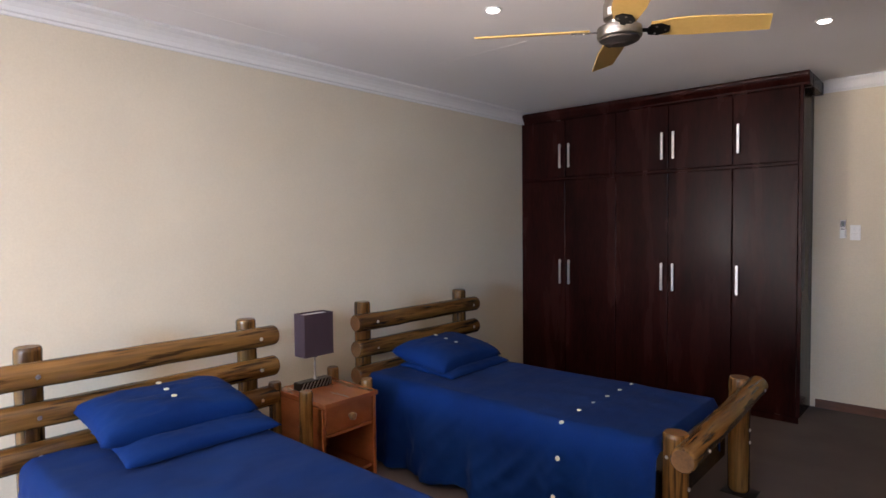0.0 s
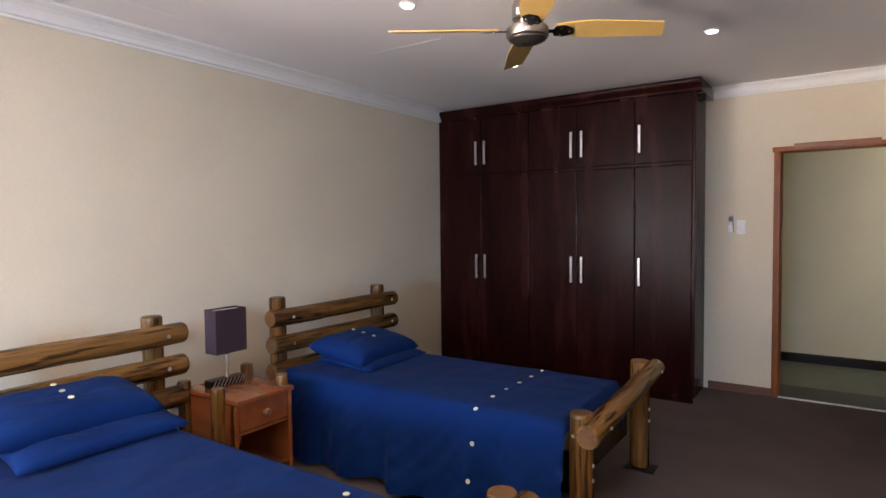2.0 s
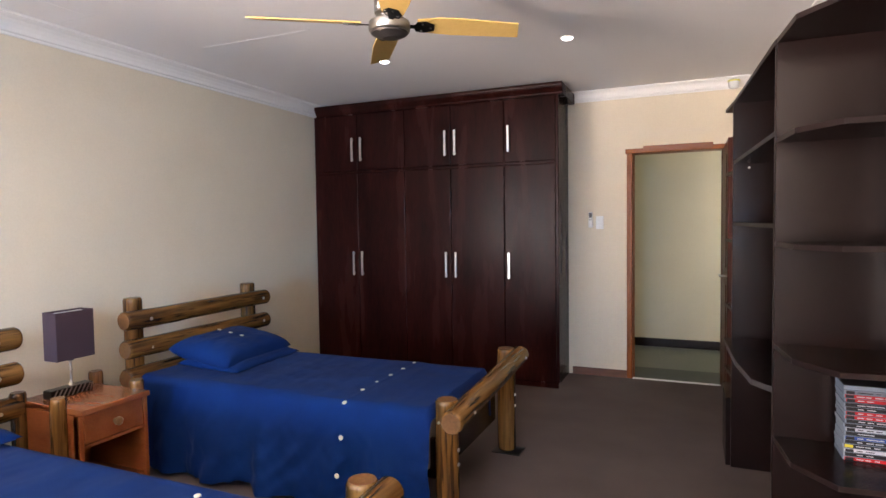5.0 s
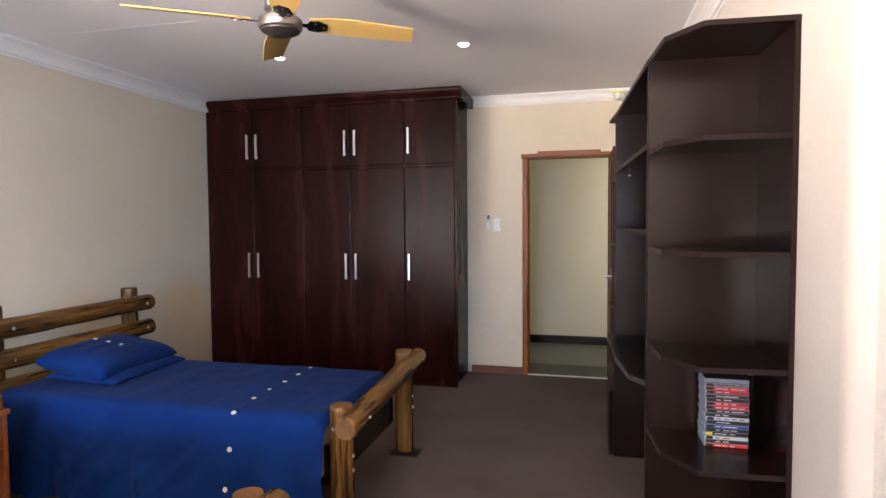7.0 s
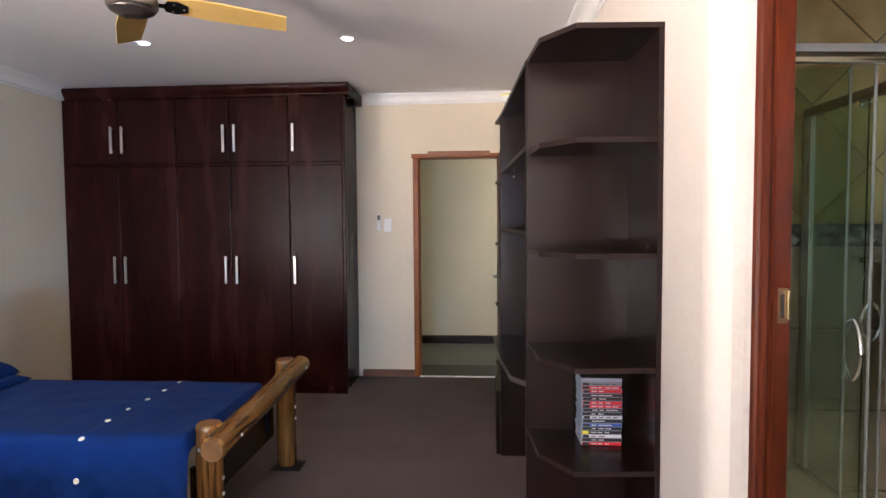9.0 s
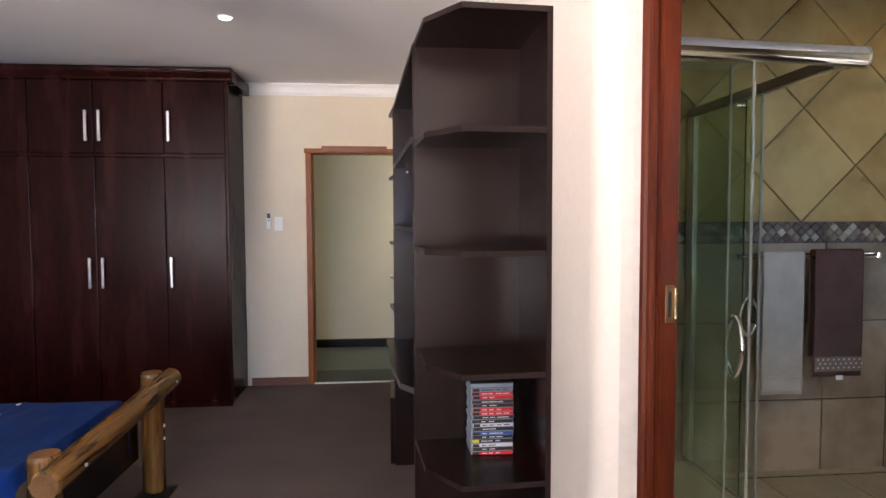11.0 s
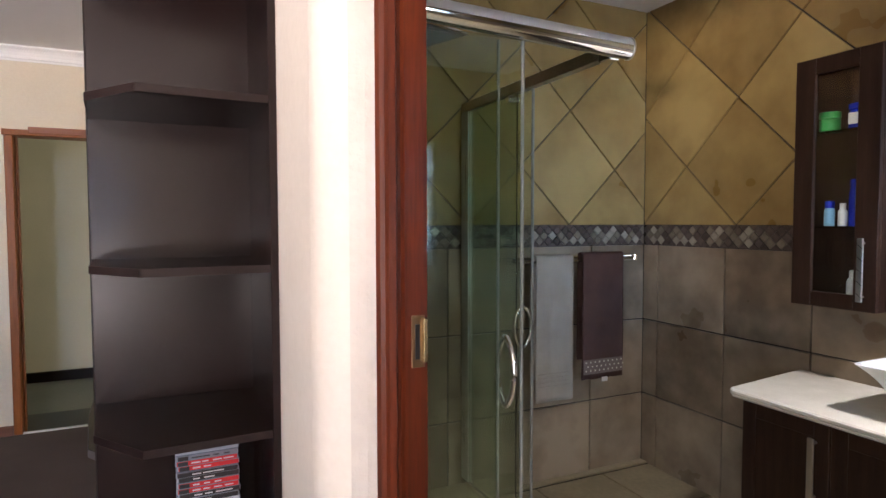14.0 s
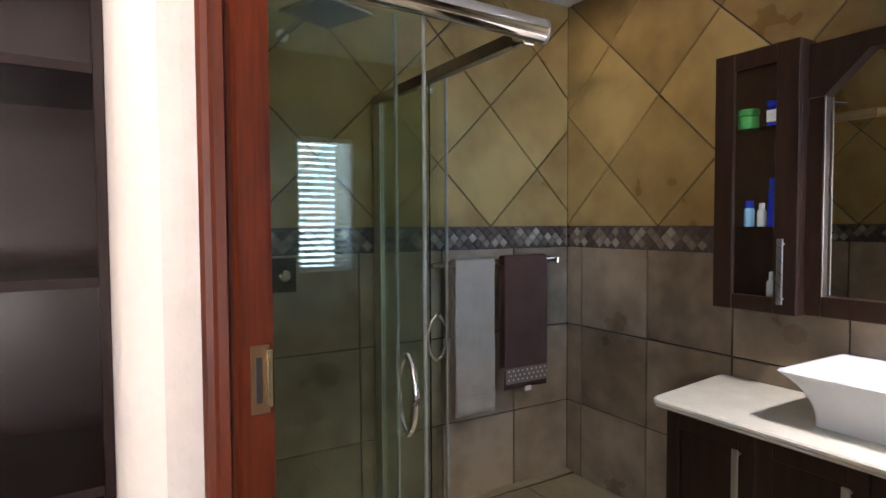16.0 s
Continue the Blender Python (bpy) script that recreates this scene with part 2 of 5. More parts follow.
def tube(a, b, radius, radius2=None, sides=16, bevel=0.0, bm=None):
    """A round bar from a to b."""
    own = bmesh.new()
    a, b = Vector(a), Vector(b)
    bmesh.ops.create_cone(own, cap_ends=True, segments=sides, radius1=radius, radius2=radius if radius2 is None else radius2, depth=(b - a).length)
    if bevel:
        caps = [e for e in own.edges if abs(e.verts[0].co.z - e.verts[1].co.z) < 1e-6]
        bmesh.ops.bevel(own, geom=caps, offset=bevel, segments=2, affect="EDGES")
    m = Matrix.Translation((a + b) / 2) @ (b - a).to_track_quat("Z", "Y").to_matrix().to_4x4()
    bmesh.ops.transform(own, matrix=m, verts=own.verts)
    return join(bm, own) if bm else own


def log(a, b, radius, seed, sides=24, steps=22):
    """A peeled pole: uneven round section, slight bends, eased ends."""
    a, b = Vector(a), Vector(b)
    along = b - a
    length = along.length
    q = along.to_track_quat("Z", "Y")
    bm = bmesh.new()
    rings = []
    ease = [(0.0, 0.86), (0.006, 0.95), (0.014, 1.0)]
    stops = [(s, k) for s, k in ease] + [(0.02 + (length - 0.04) * i / steps, 1.0) for i in range(steps + 1)] + [(length - s, k) for s, k in reversed(ease)]
    for s, k in stops:
        ring = []
        for i in range(sides):
            t = 2 * math.pi * i / sides
            w = 1 + 0.05 * noise.noise((math.cos(t) * 0.9 + seed, math.sin(t) * 0.9, s * 3.0)) + 0.03 * noise.noise((seed, math.cos(t) * 3, s * 9 + math.sin(t)))
            off = Vector((noise.noise((seed, s * 1.6, 1)), noise.noise((seed, s * 1.6, 7)), 0)) * 0.008
            ring.append(bm.verts.new(a + q @ (Vector((math.cos(t) * radius * k * w, math.sin(t) * radius * k * w, s)) + off)))
        rings.append(ring)
    for r, s in zip(rings, rings[1:]):
        for i in range(sides):
            bm.faces.new((r[i], r[(i + 1) % sides], s[(i + 1) % sides], s[i]))
    for ring, flip in ((rings[0], True), (rings[-1], False)):
        f = bm.faces.new(ring[::-1] if flip else ring)
        f.material_index = 1
    return bm


def sweep_profile(profile, a, b, inward):
    """A moulding whose outline (distance from the wall, drop) runs from a to b; inward points away from the wall."""
    bm = bmesh.new()
    ends = []
    for p in (Vector(a), Vector(b)):
        ends.append([bm.verts.new(p + Vector(inward) * u + Vector((0, 0, v))) for u, v in profile])
    k = len(profile)
    for i in range(k):
        bm.faces.new((ends[0][i], ends[0][(i + 1) % k], ends[1][(i + 1) % k], ends[1][i]))
    bm.faces.new(ends[0])
    bm.faces.new(ends[1][::-1])
    bmesh.ops.recalc_face_normals(bm, faces=bm.faces)
    return bm


# ---- the plan ----
XL, XR, YN, YF, ZC = 0.33, 4.575, -3.0, 7.76, 2.640       # bedroom
XP = 4.75                                              # bathroom side of the partition
BX, BY0, BY1, BZC = 6.912, 1.55, 5.63, 2.69             # bathroom
HX0, HX1, HY = 2.6, 6.0, 9.28                          # hall
DX0, DX1, DZ = 3.32, 4.15, 2.09                        # hall door opening
PY0, PY1, PZ = 2.90, 3.93, 2.16                        # bathroom opening in the partition

# walls
def wall_with_opening(name, along, c0, c1, s0, s1, z1, holes, material):
    """A wall of thickness c0..c1 that runs from s0 to s1, with openings (a0, a1, zlow, zhigh)."""
    bm = bmesh.new()
    def add(a0, a1, zl, zh):
        if a1 - a0 > 1e-4 and zh - zl > 1e-4:
            if along == "x":
                box(a0, a1, c0, c1, zl, zh, bm=bm)
            else:
                box(c0, c1, a0, a1, zl, zh, bm=bm)
    at = s0
    for a0, a1, zl, zh in holes:
        add(at, a0, 0, z1)
        add(a0, a1, 0, zl)
        add(a0, a1, zh, z1)
        at = a1
    add(at, s1, 0, z1)
    return setting(name, bm, material)
wall_with_opening("wall_west", "y", XL - 0.2, XL, YN - 0.2, YF + 0.15, ZC + 0.1, [(-1.6, 0.8, 0.9, 2.1)], PLASTER)
wall_with_opening("wall_north", "x", YF, YF + 0.15, XL, XR, ZC + 0.1, [(DX0, DX1, 0, DZ)], PLASTER)
wall_with_opening("wall_south", "x", YN - 0.2, YN, XL, XR, ZC + 0.1, [(0.45, 3.75, 0.04, 2.1)], PLASTER)
wall_with_opening("wall_east", "y", XR, XP, YN - 0.2, YF + 0.15, ZC + 0.1, [(PY0, PY1 + 0.058, 0, PZ)], PALEPLASTER)
setting("floor_carpet", box(XL - 0.2, XR, YN - 0.2, YF, -0.1, 0), CARPET)
setting("ceiling", box(XL, XR, YN, YF, ZC, ZC + 0.1), CEILING)
# bathroom shell
setting("wall_bath_north", box(XP, BX + 0.2, BY1 + 0.012, BY1 + 0.2, -0.1, BZC + 0.1), GROUT)
setting("wall_bath_east", box(BX + 0.012, BX + 0.2, BY0 - 0.2, BY1 + 0.012, -0.1, BZC + 0.1), GROUT)
wall_with_opening("wall_bath_south", "x", BY0 - 0.15, BY0 - 0.012, XP, BX + 0.012, BZC + 0.1, [(5.82, 6.26, 1.1, 2.1)], GROUT)
setting("floor_bath", box(XR, BX + 0.2, BY0 - 0.2, BY1 + 0.2, -0.12, -0.012), GROUT)
setting("ceiling_bath", box(XP, BX + 0.012, BY0, BY1 + 0.012, BZC, BZC + 0.1), CEILING)
# hall shell
setting("wall_hall_north", box(HX0 - 0.2, HX1 + 0.2, HY, HY + 0.2, -0.1, ZC + 0.1), PLASTER)
setting("wall_hall_west", box(HX0 - 0.2, HX0, YF + 0.15, HY, -0.1, ZC + 0.1), PLASTER)
setting("wall_hall_east", box(HX1, HX1 + 0.2, YF + 0.15, HY, -0.1, ZC + 0.1), PLASTER)
setting("wall_hall_south", box(XP, HX1, YF, YF + 0.15, -0.1, ZC + 0.1), PLASTER)
setting("floor_hall", box(HX0, HX1, YF, HY, -0.1, -0.004), HALLTILE)
setting("ceiling_hall", box(HX0, HX1, YF + 0.15, HY, ZC, ZC + 0.1), CEILING)
setting("ground", box(-60, 60, -80, -3.22, -0.35, -0.15), surface("garden_ground", (0.05, 0.07, 0.02), (0.12, 0.12, 0.05), 0.9, 0.5, 8))

# ---- trim of the rooms ----
COVE = [(0, 0), (0.095, 0), (0.095, -0.012), (0.080, -0.020), (0.060, -0.028), (0.040, -0.045), (0.026, -0.068), (0.024, -0.090), (0.010, -0.094), (0.010, -0.108), (0, -0.110)]
for nm, a, b, inward in (("cornice_west", (XL, YN, ZC), (XL, YF, ZC), (1, 0, 0)), ("cornice_north", (2.85, YF, ZC), (XR, YF, ZC), (0, -1, 0)),
                         ("cornice_east", (XR, YN, ZC), (XR, YF, ZC), (-1, 0, 0)), ("cornice_south", (XL, YN, ZC), (XR, YN, ZC), (0, 1, 0))):
    setting(nm, sweep_profile([(u * 0.55, v * 0.88) for u, v in COVE] if nm == "cornice_north" else COVE, a, b, inward), CORNICE)
SKIRTING = [(0, 0), (0.016, 0), (0.016, 0.058), (0.008, 0.068), (0, 0.068)]
for nm, a, b, inward in (("baseboard_west", (XL, YN, 0), (XL, 7.15, 0), (1, 0, 0)), ("baseboard_north", (2.83, YF, 0), (DX0, YF, 0), (0, -1, 0)),
                         ("baseboard_east", (XR, 3.99, 0), (XR, 4.335, 0), (-1, 0, 0)), ("baseboard_hall", (HX0, HY, 0), (HX1, HY, 0), (0, -1, 0))):
    prof = SKIRTING if nm != "baseboard_hall" else [(0, 0), (0.018, 0), (0.018, 0.088), (0, 0.094)]
    setting(nm, sweep_profile(prof, a, b, inward), SKIRT if nm != "baseboard_hall" else WENGE)
# cover strips over the ceiling board joints
setting("trim_ceiling", box(0.83, 1.70, 5.235, 5.255, ZC - 0.0014, ZC + 0.01, 0.0006), CEILING)
setting("trim_ceiling", box(0.70, 0.72, 3.0, 4.50, ZC - 0.001, ZC + 0.01, 0.0004), CEILING)
setting("trim_ceiling", box(0.45, 0.78, 4.52, 4.54, ZC - 0.001, ZC + 0.01, 0.0004), CEILING)
setting("trim_ceiling", box(3.05, 4.4, 3.78, 3.80, ZC - 0.001, ZC + 0.01, 0.0004), CEILING)
setting("threshold", box(DX0 + 0.05, DX1 - 0.05, YF - 0.01, YF + 0.02, -0.002, 0.008, 0.002), PLASTIC)
# darker band of hall floor just past the doorway
setting("floor_hall_strip", box(DX0 - 0.7, DX1 + 1.2, YF + 0.02, 8.22, -0.003, 0.001), surface("dark_hall_floor", (0.026, 0.027, 0.025), (0.042, 0.043, 0.039), 0.5, 3, 40, bump=0.05))
# window behind the walk
wf = tagged(thing("window", (1.8, YN - 0.1, 0.04), "wide dark wood framed sliding glass door", "window"), kind="structure")
for x in (0.452, 1.53, 2.62, 3.70):
    part("window_frame", box(x, x + 0.048, YN - 0.13, YN - 0.07, 0.042, 2.098, 0.004), DOORWOOD, wf)
for z in (0.042, 2.048):
    part("window_frame", box(0.502, 3.698, YN - 0.128, YN - 0.072, z, z + 0.048, 0.004), DOORWOOD, wf)

ww = tagged(thing("window", (XL - 0.1, -0.4, 0.9), "dark wood framed side window", "window"), kind="structure")
for y in (-1.598, 0.75):
    part("window_frame", box(XL - 0.15, XL - 0.09, y, y + 0.048, 0.902, 2.098, 0.004), DOORWOOD, ww)
for z in (0.902, 2.05):
    part("window_frame", box(XL - 0.148, XL - 0.092, -1.549, 0.749, z, z + 0.048, 0.004), DOORWOOD, ww)


def downlight(x, y, z):
    d = thing("downlight", (x, y, z), "small round recessed ceiling downlight, switched on", "ceiling light", "ceiling downlights")
    ring = tube((x, y, z - 0.006), (x, y, z + 0.004), 0.047, sides=28, bevel=0.003)
    part("trim_ring", ring, PLASTIC, d, smooth=True)
    part("lamp", tube((x, y, z - 0.010), (x, y, z - 0.005), 0.034, sides=24, bevel=0.002), LAMPGLOW, d, "glowing white lamp face", smooth=True)
    return d
for x, y in ((1.865, 4.675), (1.78, 6.05), (3.112, 6.08)):
    downlight(x, y, ZC)
# fixture added out of view so the bathroom fill lamp has a source
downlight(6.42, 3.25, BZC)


# ---- wardrobe ----
def bar_handle(parent, x, y, z0, z1):
    part("handle", box(x - 0.011, x + 0.011, y - 0.030, y - 0.020, z0, z1, 0.003), STEEL, parent, "brushed steel bar handle")
    for z in (z0 + 0.02, z1 - 0.02):
        part("handle_post", tube((x, y - 0.021, z), (x, y + 0.002, z), 0.006, sides=10), STEEL, parent)

WX0, WX1, WY = XL + 0.004, 2.812, 7.18
w = thing("wardrobe", (1.6, 7.45, 0), "large dark mahogany built-in wardrobe with brushed steel bar handles", "wardrobe")
part("carcass", box(WX0, WX1 - 0.020, WY + 0.024, YF - 0.004, 0.0, 2.53, 0.002), MAHOGANY, w)
part("plinth", box(WX0, WX1, WY + 0.004, WY + 0.022, 0.0, 0.045, 0.003), MAHOGANY, w)
part("end_stile", box(WX1 - 0.016, WX1 + 0.010, WY - 0.002, WY + 0.022, 0.048, 2.53, 0.003), MAHOGANY, w)
part("divider_rail", box(WX0 + 0.02, WX1 - 0.02, WY + 0.006, WY + 0.0225, 1.945, 1.972, 0.004), MAHOGANY, w)
part("cornice", prism([(WY - 0.045, 2.618), (WY - 0.045, 2.595), (WY - 0.038, 2.575), (WY - 0.020, 2.548), (WY - 0.012, 2.535), (WY - 0.012, 2.52), (YF - 0.06, 2.52), (YF - 0.06, 2.618)], WX0 + 0.05, WX1 + 0.050, 0.003, "x"), MAHOGANY, w)
edges = [WX0 + 0.02, 0.845, 1.36, 1.832, 2.34, WX1 - 0.016]
for i in range(5):
    for zl, zh in ((0.055, 1.942), (1.976, 2.515)):
        a, b = edges[i] + 0.003, edges[i + 1] - 0.003
        d = part("door", box(a, b, WY, WY + 0.020, zl, zh, 0.005, 2), MAHOGANY, w)
        at = (b - 0.045, a + 0.045, b - 0.045, a + 0.045, a + 0.040)[i]
        z0, z1 = (0.945, 1.18) if zl < 1 else (2.06, 2.29)
        bar_handle(d, at, WY, z0, z1)

# ---- switch, remote, sensor ----
sw = thing("light_switch", (3.08, YF, 1.43), "white double rocker light switch plate", "light switch")
part("plate", box(3.045, 3.115, YF - 0.010, YF - 0.001, 1.37, 1.49, 0.003, 2), PLASTIC, sw)
for i in range(2):
    for j in range(2):
        part("rocker", box(3.054 + 0.028 * i, 3.078 + 0.028 * i, YF - 0.014, YF - 0.009, 1.40 + 0.034 * j, 1.426 + 0.034 * j, 0.002), PLASTIC, sw)
rm = thing("remote_control", (3.0, YF, 1.45), "white wall-mounted fan remote with dark screen", "remote control")
part("holder", box(2.978, 3.022, YF - 0.018, YF - 0.001, 1.385, 1.46, 0.004), PLASTIC, rm)
part("body", box(2.982, 3.018, YF - 0.030, YF - 0.012, 1.40, 1.53, 0.005, 2), PLASTIC, rm)
part("screen", box(2.986, 3.014, YF - 0.032, YF - 0.0305, 1.478, 1.522, 0.0005), BLACK, rm, "dark display")
for k in range(3):
    part("button", box(2.990 + 0.008 * k, 2.995 + 0.008 * k, YF - 0.032, YF - 0.0305, 1.455, 1.462, 0.0005), BLACK, rm)
pir = thing("motion_sensor", (4.18, 7.66, 2.56), "small white alarm motion sensor with a yellow band", "alarm sensor")
sensor = tube((4.18, 7.68, 2.53), (4.18, 7.68, 2.60), 0.035, 0.045, 20, 0.006)
part("housing", sensor, PLASTIC, pir, smooth=True)
part("band", tube((4.18, 7.68, 2.585), (4.18, 7.68, 2.597), 0.047, sides=20), base_mat("yellow_band", (0.75, 0.72, 0.12), 0.4), pir, "yellow band")
part("bracket", box(4.16, 4.20, 7.70, YF - 0.001, 2.55, 2.58, 0.003), PLASTIC, pir)

# ---- hall door ----
hd = tagged(thing("door_hall", (3.74, YF, 0), "open reddish hardwood bedroom door in an orange wood frame", "door"), kind="structure")
part("jamb", box(DX0, DX0 + 0.05, YF - 0.012, YF + 0.152, 0, 2.045, 0.004), PINEFRAME, hd)
part("jamb", box(DX1 - 0.05, DX1, YF - 0.012, YF + 0.152, 0, 2.045, 0.004), DOORWOOD, hd)
part("head", box(DX0 - 0.012, DX1 + 0.012, YF - 0.014, YF + 0.152, 2.047, 2.088, 0.004), PINEFRAME, hd)
part("head_strip", box(3.46, 4.03, YF - 0.020, YF - 0.002, 2.062, 2.108, 0.003), TABLEWOOD, hd, "paler planed strip nailed above the frame")
part("stop", box(DX0 + 0.051, DX0 + 0.063, YF + 0.05, YF + 0.07, 0, 2.045, 0.002), PINEFRAME, hd)
leaf = part("door_leaf", box(4.105, 4.143, 6.96, YF - 0.016, 0.01, 2.04, 0.003), DOORWOOD, hd, "dark red hardwood leaf")
for z0, z1 in ((0.12, 0.95), (1.08, 1.93)):
    part("panel", box(4.098, 4.104, 7.07, 7.65, z0, z1, 0.004), DOORWOOD, leaf)
part("handle", tube((4.06, 7.02, 1.02), (4.06, 7.12, 1.02), 0.009, bevel=0.003), NICKEL, leaf, "nickel lever handle", smooth=True)
part("rose", tube((4.06, 7.02, 1.02), (4.104, 7.02, 1.02), 0.012), NICKEL, leaf, smooth=True)

# ---- ceiling fan ----
FX, FY, FZ = 2.585, 4.62, 2.35
fan = thing("ceiling_fan", (FX, FY, ZC), "satin nickel ceiling fan with four yellow blades", "ceiling fan")
def turned(points, x, y, sides=40):
    """A turned body from (radius, height) pairs."""
    bm = bmesh.new()
    rings = [[bm.verts.new((x + r * math.cos(2 * math.pi * i / sides), y + r * math.sin(2 * math.pi * i / sides), z)) for i in range(sides)] for r, z in points]
    for a, b in zip(rings, rings[1:]):
        for i in range(sides):
            bm.faces.new((a[i], a[(i + 1) % sides], b[(i + 1) % sides], b[i]))
    bm.faces.new(rings[0][::-1])
    bm.faces.new(rings[-1])
    bmesh.ops.recalc_face_normals(bm, faces=bm.faces)
    return bm
part("hub", turned([(0.078, FZ - 0.035), (0.090, FZ - 0.030), (0.095, FZ - 0.022), (0.095, FZ + 0.012), (0.090, FZ + 0.018), (0.05, FZ + 0.02)], FX, FY), NICKEL, fan, smooth=True)
part("hub_cap", turned([(0.010, FZ - 0.058), (0.032, FZ - 0.057), (0.036, FZ - 0.053), (0.066, FZ - 0.047), (0.083, FZ - 0.038), (0.086, FZ - 0.030)], FX, FY), base_mat("bronze_grey_metal", (0.10, 0.085, 0.075), 0.4, 0.7), fan, "dark domed underside", smooth=True)
part("motor", turned([(0.045, FZ + 0.02), (0.05, FZ + 0.045), (0.068, FZ + 0.055), (0.070, FZ + 0.11), (0.058, FZ + 0.15), (0.02, FZ + 0.17)], FX, FY), NICKEL, fan, smooth=True)
part("rod", tube((FX, FY, FZ + 0.16), (FX, FY, ZC - 0.02), 0.013), NICKEL, fan, smooth=True)
part("canopy", turned([(0.02, ZC - 0.075), (0.05, ZC - 0.06), (0.065, ZC - 0.02), (0.066, ZC - 0.001)], FX, FY), NICKEL, fan, smooth=True)
part("label_plate", box(FX - 0.02, FX + 0.02, FY - 0.074, FY - 0.069, FZ + 0.06, FZ + 0.09, 0.001), PLASTIC, fan, "small white rating plate")
for k in range(4):
    a = radians(33 + 90 * k)
    u, wv = Vector((math.cos(a), math.sin(a), 0)), Vector((-math.sin(a), math.cos(a), 0))
    tilt = radians(15)
    wv = wv * math.cos(tilt) - Vector((0, 0, math.sin(tilt)))
    up = u.cross(wv)
    c = Vector((FX, FY, FZ + 0.004))
    def blade(outline, low, high, bev=0.001):
        bm = prism(outline, low, high, bev)
        bmesh.ops.transform(bm, matrix=Matrix.Translation(c) @ Matrix((u, wv, up)).transposed().to_4x4(), verts=bm.verts)
        return bm
    part("blade", blade([(0.125, -0.045), (0.22, -0.066), (0.30, -0.070), (0.60, -0.052), (0.625, 0.055), (0.30, 0.060), (0.13, 0.045)], 0.0, 0.007), FANBLADE, fan)
    arm = part("blade_arm", blade([(0.09, -0.012), (0.115, -0.012), (0.125, -0.035), (0.165, -0.042), (0.205, -0.02), (0.21, 0.02), (0.165, 0.042), (0.125, 0.035), (0.115, 0.012), (0.09, 0.012)], -0.006, -0.001), DARKMETAL, fan, "dark six-sided metal blade plate")
    for p, q in ((0.15, -0.025), (0.15, 0.025), (0.19, 0.0)):
        part("screw", blade([(p + 0.005 * math.cos(t * math.pi / 4), q + 0.005 * math.sin(t * math.pi / 4)) for t in range(8)], -0.009, -0.006, 0), NICKEL, arm)


# ---- beds ----
def drape(x0, x1, y0, y1, top, hem, seed, nx=150, ridge=2.275):
    """A cotton cover laid over a mattress, hanging in soft folds on both long sides."""
    bm = bmesh.new()
    radius, rows = 0.045, []
    side = [i / 22 for i in range(23)]
    across = [i / 34 for i in range(35)]
    for ix in range(nx + 1):
        x = x0 + (x1 - x0) * ix / nx
        line = []
        def fold(s, d, flip):
            k = d ** 1.1
            n1 = noise.noise((x * 3.2 + seed, flip * 5, d * 0.5))
            n2 = noise.noise((x * 9 + seed * 2, flip * 5, d * 0.7 + 4))
            n3 = 1 - abs(noise.noise((x * 7 + d * 2.2, flip * 3 + seed, d * 2.0))) * 2.6
            n4 = 1 - abs(noise.noise((x * 13 - d * 5, flip * 3, d * 5 + seed))) * 2.6
            return k * (0.055 + 0.08 * n1 + 0.065 * n2) + (0.012 * n3 + 0.006 * n4) * min(1.0, 0.15 + d * 1.6)
        hem_here = hem + 0.03 * noise.noise((x * 4 + seed, 0, 2)) + 0.012 * noise.noise((x * 15, 3, seed))
        for s in side:
            d = 1 - s
            z = hem_here + (top - radius - hem_here) * s
            line.append((x + 0.015 * d * noise.noise((x * 6, d * 3, seed)), y0 - fold(s, d, 1), z))
        for k in range(1, 6):
            t = math.pi / 2 * k / 6
            line.append((x, y0 + radius * (1 - math.cos(t)), top - radius + radius * math.sin(t)))
        for s in across:
            y = y0 + radius + (y1 - y0 - 2 * radius) * s
            h = 0.010 * noise.noise((x * 2 + seed, y * 2, 0)) + 0.006 * noise.noise((x * 7, y * 7, seed)) + 0.0025 * noise.noise((x * 20, y * 26, seed))
            h += 0.003 * (1 - abs(noise.noise((x * 3.5 + y * 2, y * 4 - x, seed + 3))) * 3)
            h += 0.004 * max(0, 1 - abs(x - ridge) / 0.012)
            line.append((x, y, top + h))
        for k in range(5, 0, -1):
            t = math.pi / 2 * k / 6
            line.append((x, y1 - radius * (1 - math.cos(t)), top - radius + radius * math.sin(t)))
        for s in reversed(side):
            line.append((x, y1 + 0.25 * fold(s, 1 - s, -1), 0.26 + (top - radius - 0.26) * s))
        rows.append([bm.verts.new(p) for p in line])
    for a, b in zip(rows, rows[1:]):
        for i in range(len(a) - 1):
            bm.faces.new((a[i], b[i], b[i + 1], a[i + 1]))
    ends = [v for v in rows[-1]]
    low = [bm.verts.new((v.co.x + 0.025 + 0.006 * noise.noise((v.co.y * 9, seed, 1)), v.co.y, max(min(v.co.z, top) - (0.05 if v.co.z > top - 0.2 else 0.0), hem))) for v in ends]
    for i in range(len(ends) - 1):
        bm.faces.new((ends[i], low[i], low[i + 1], ends[i + 1]))
    bmesh.ops.recalc_face_normals(bm, faces=bm.faces)
    for f in bm.faces:
        f.smooth = True
    return bm


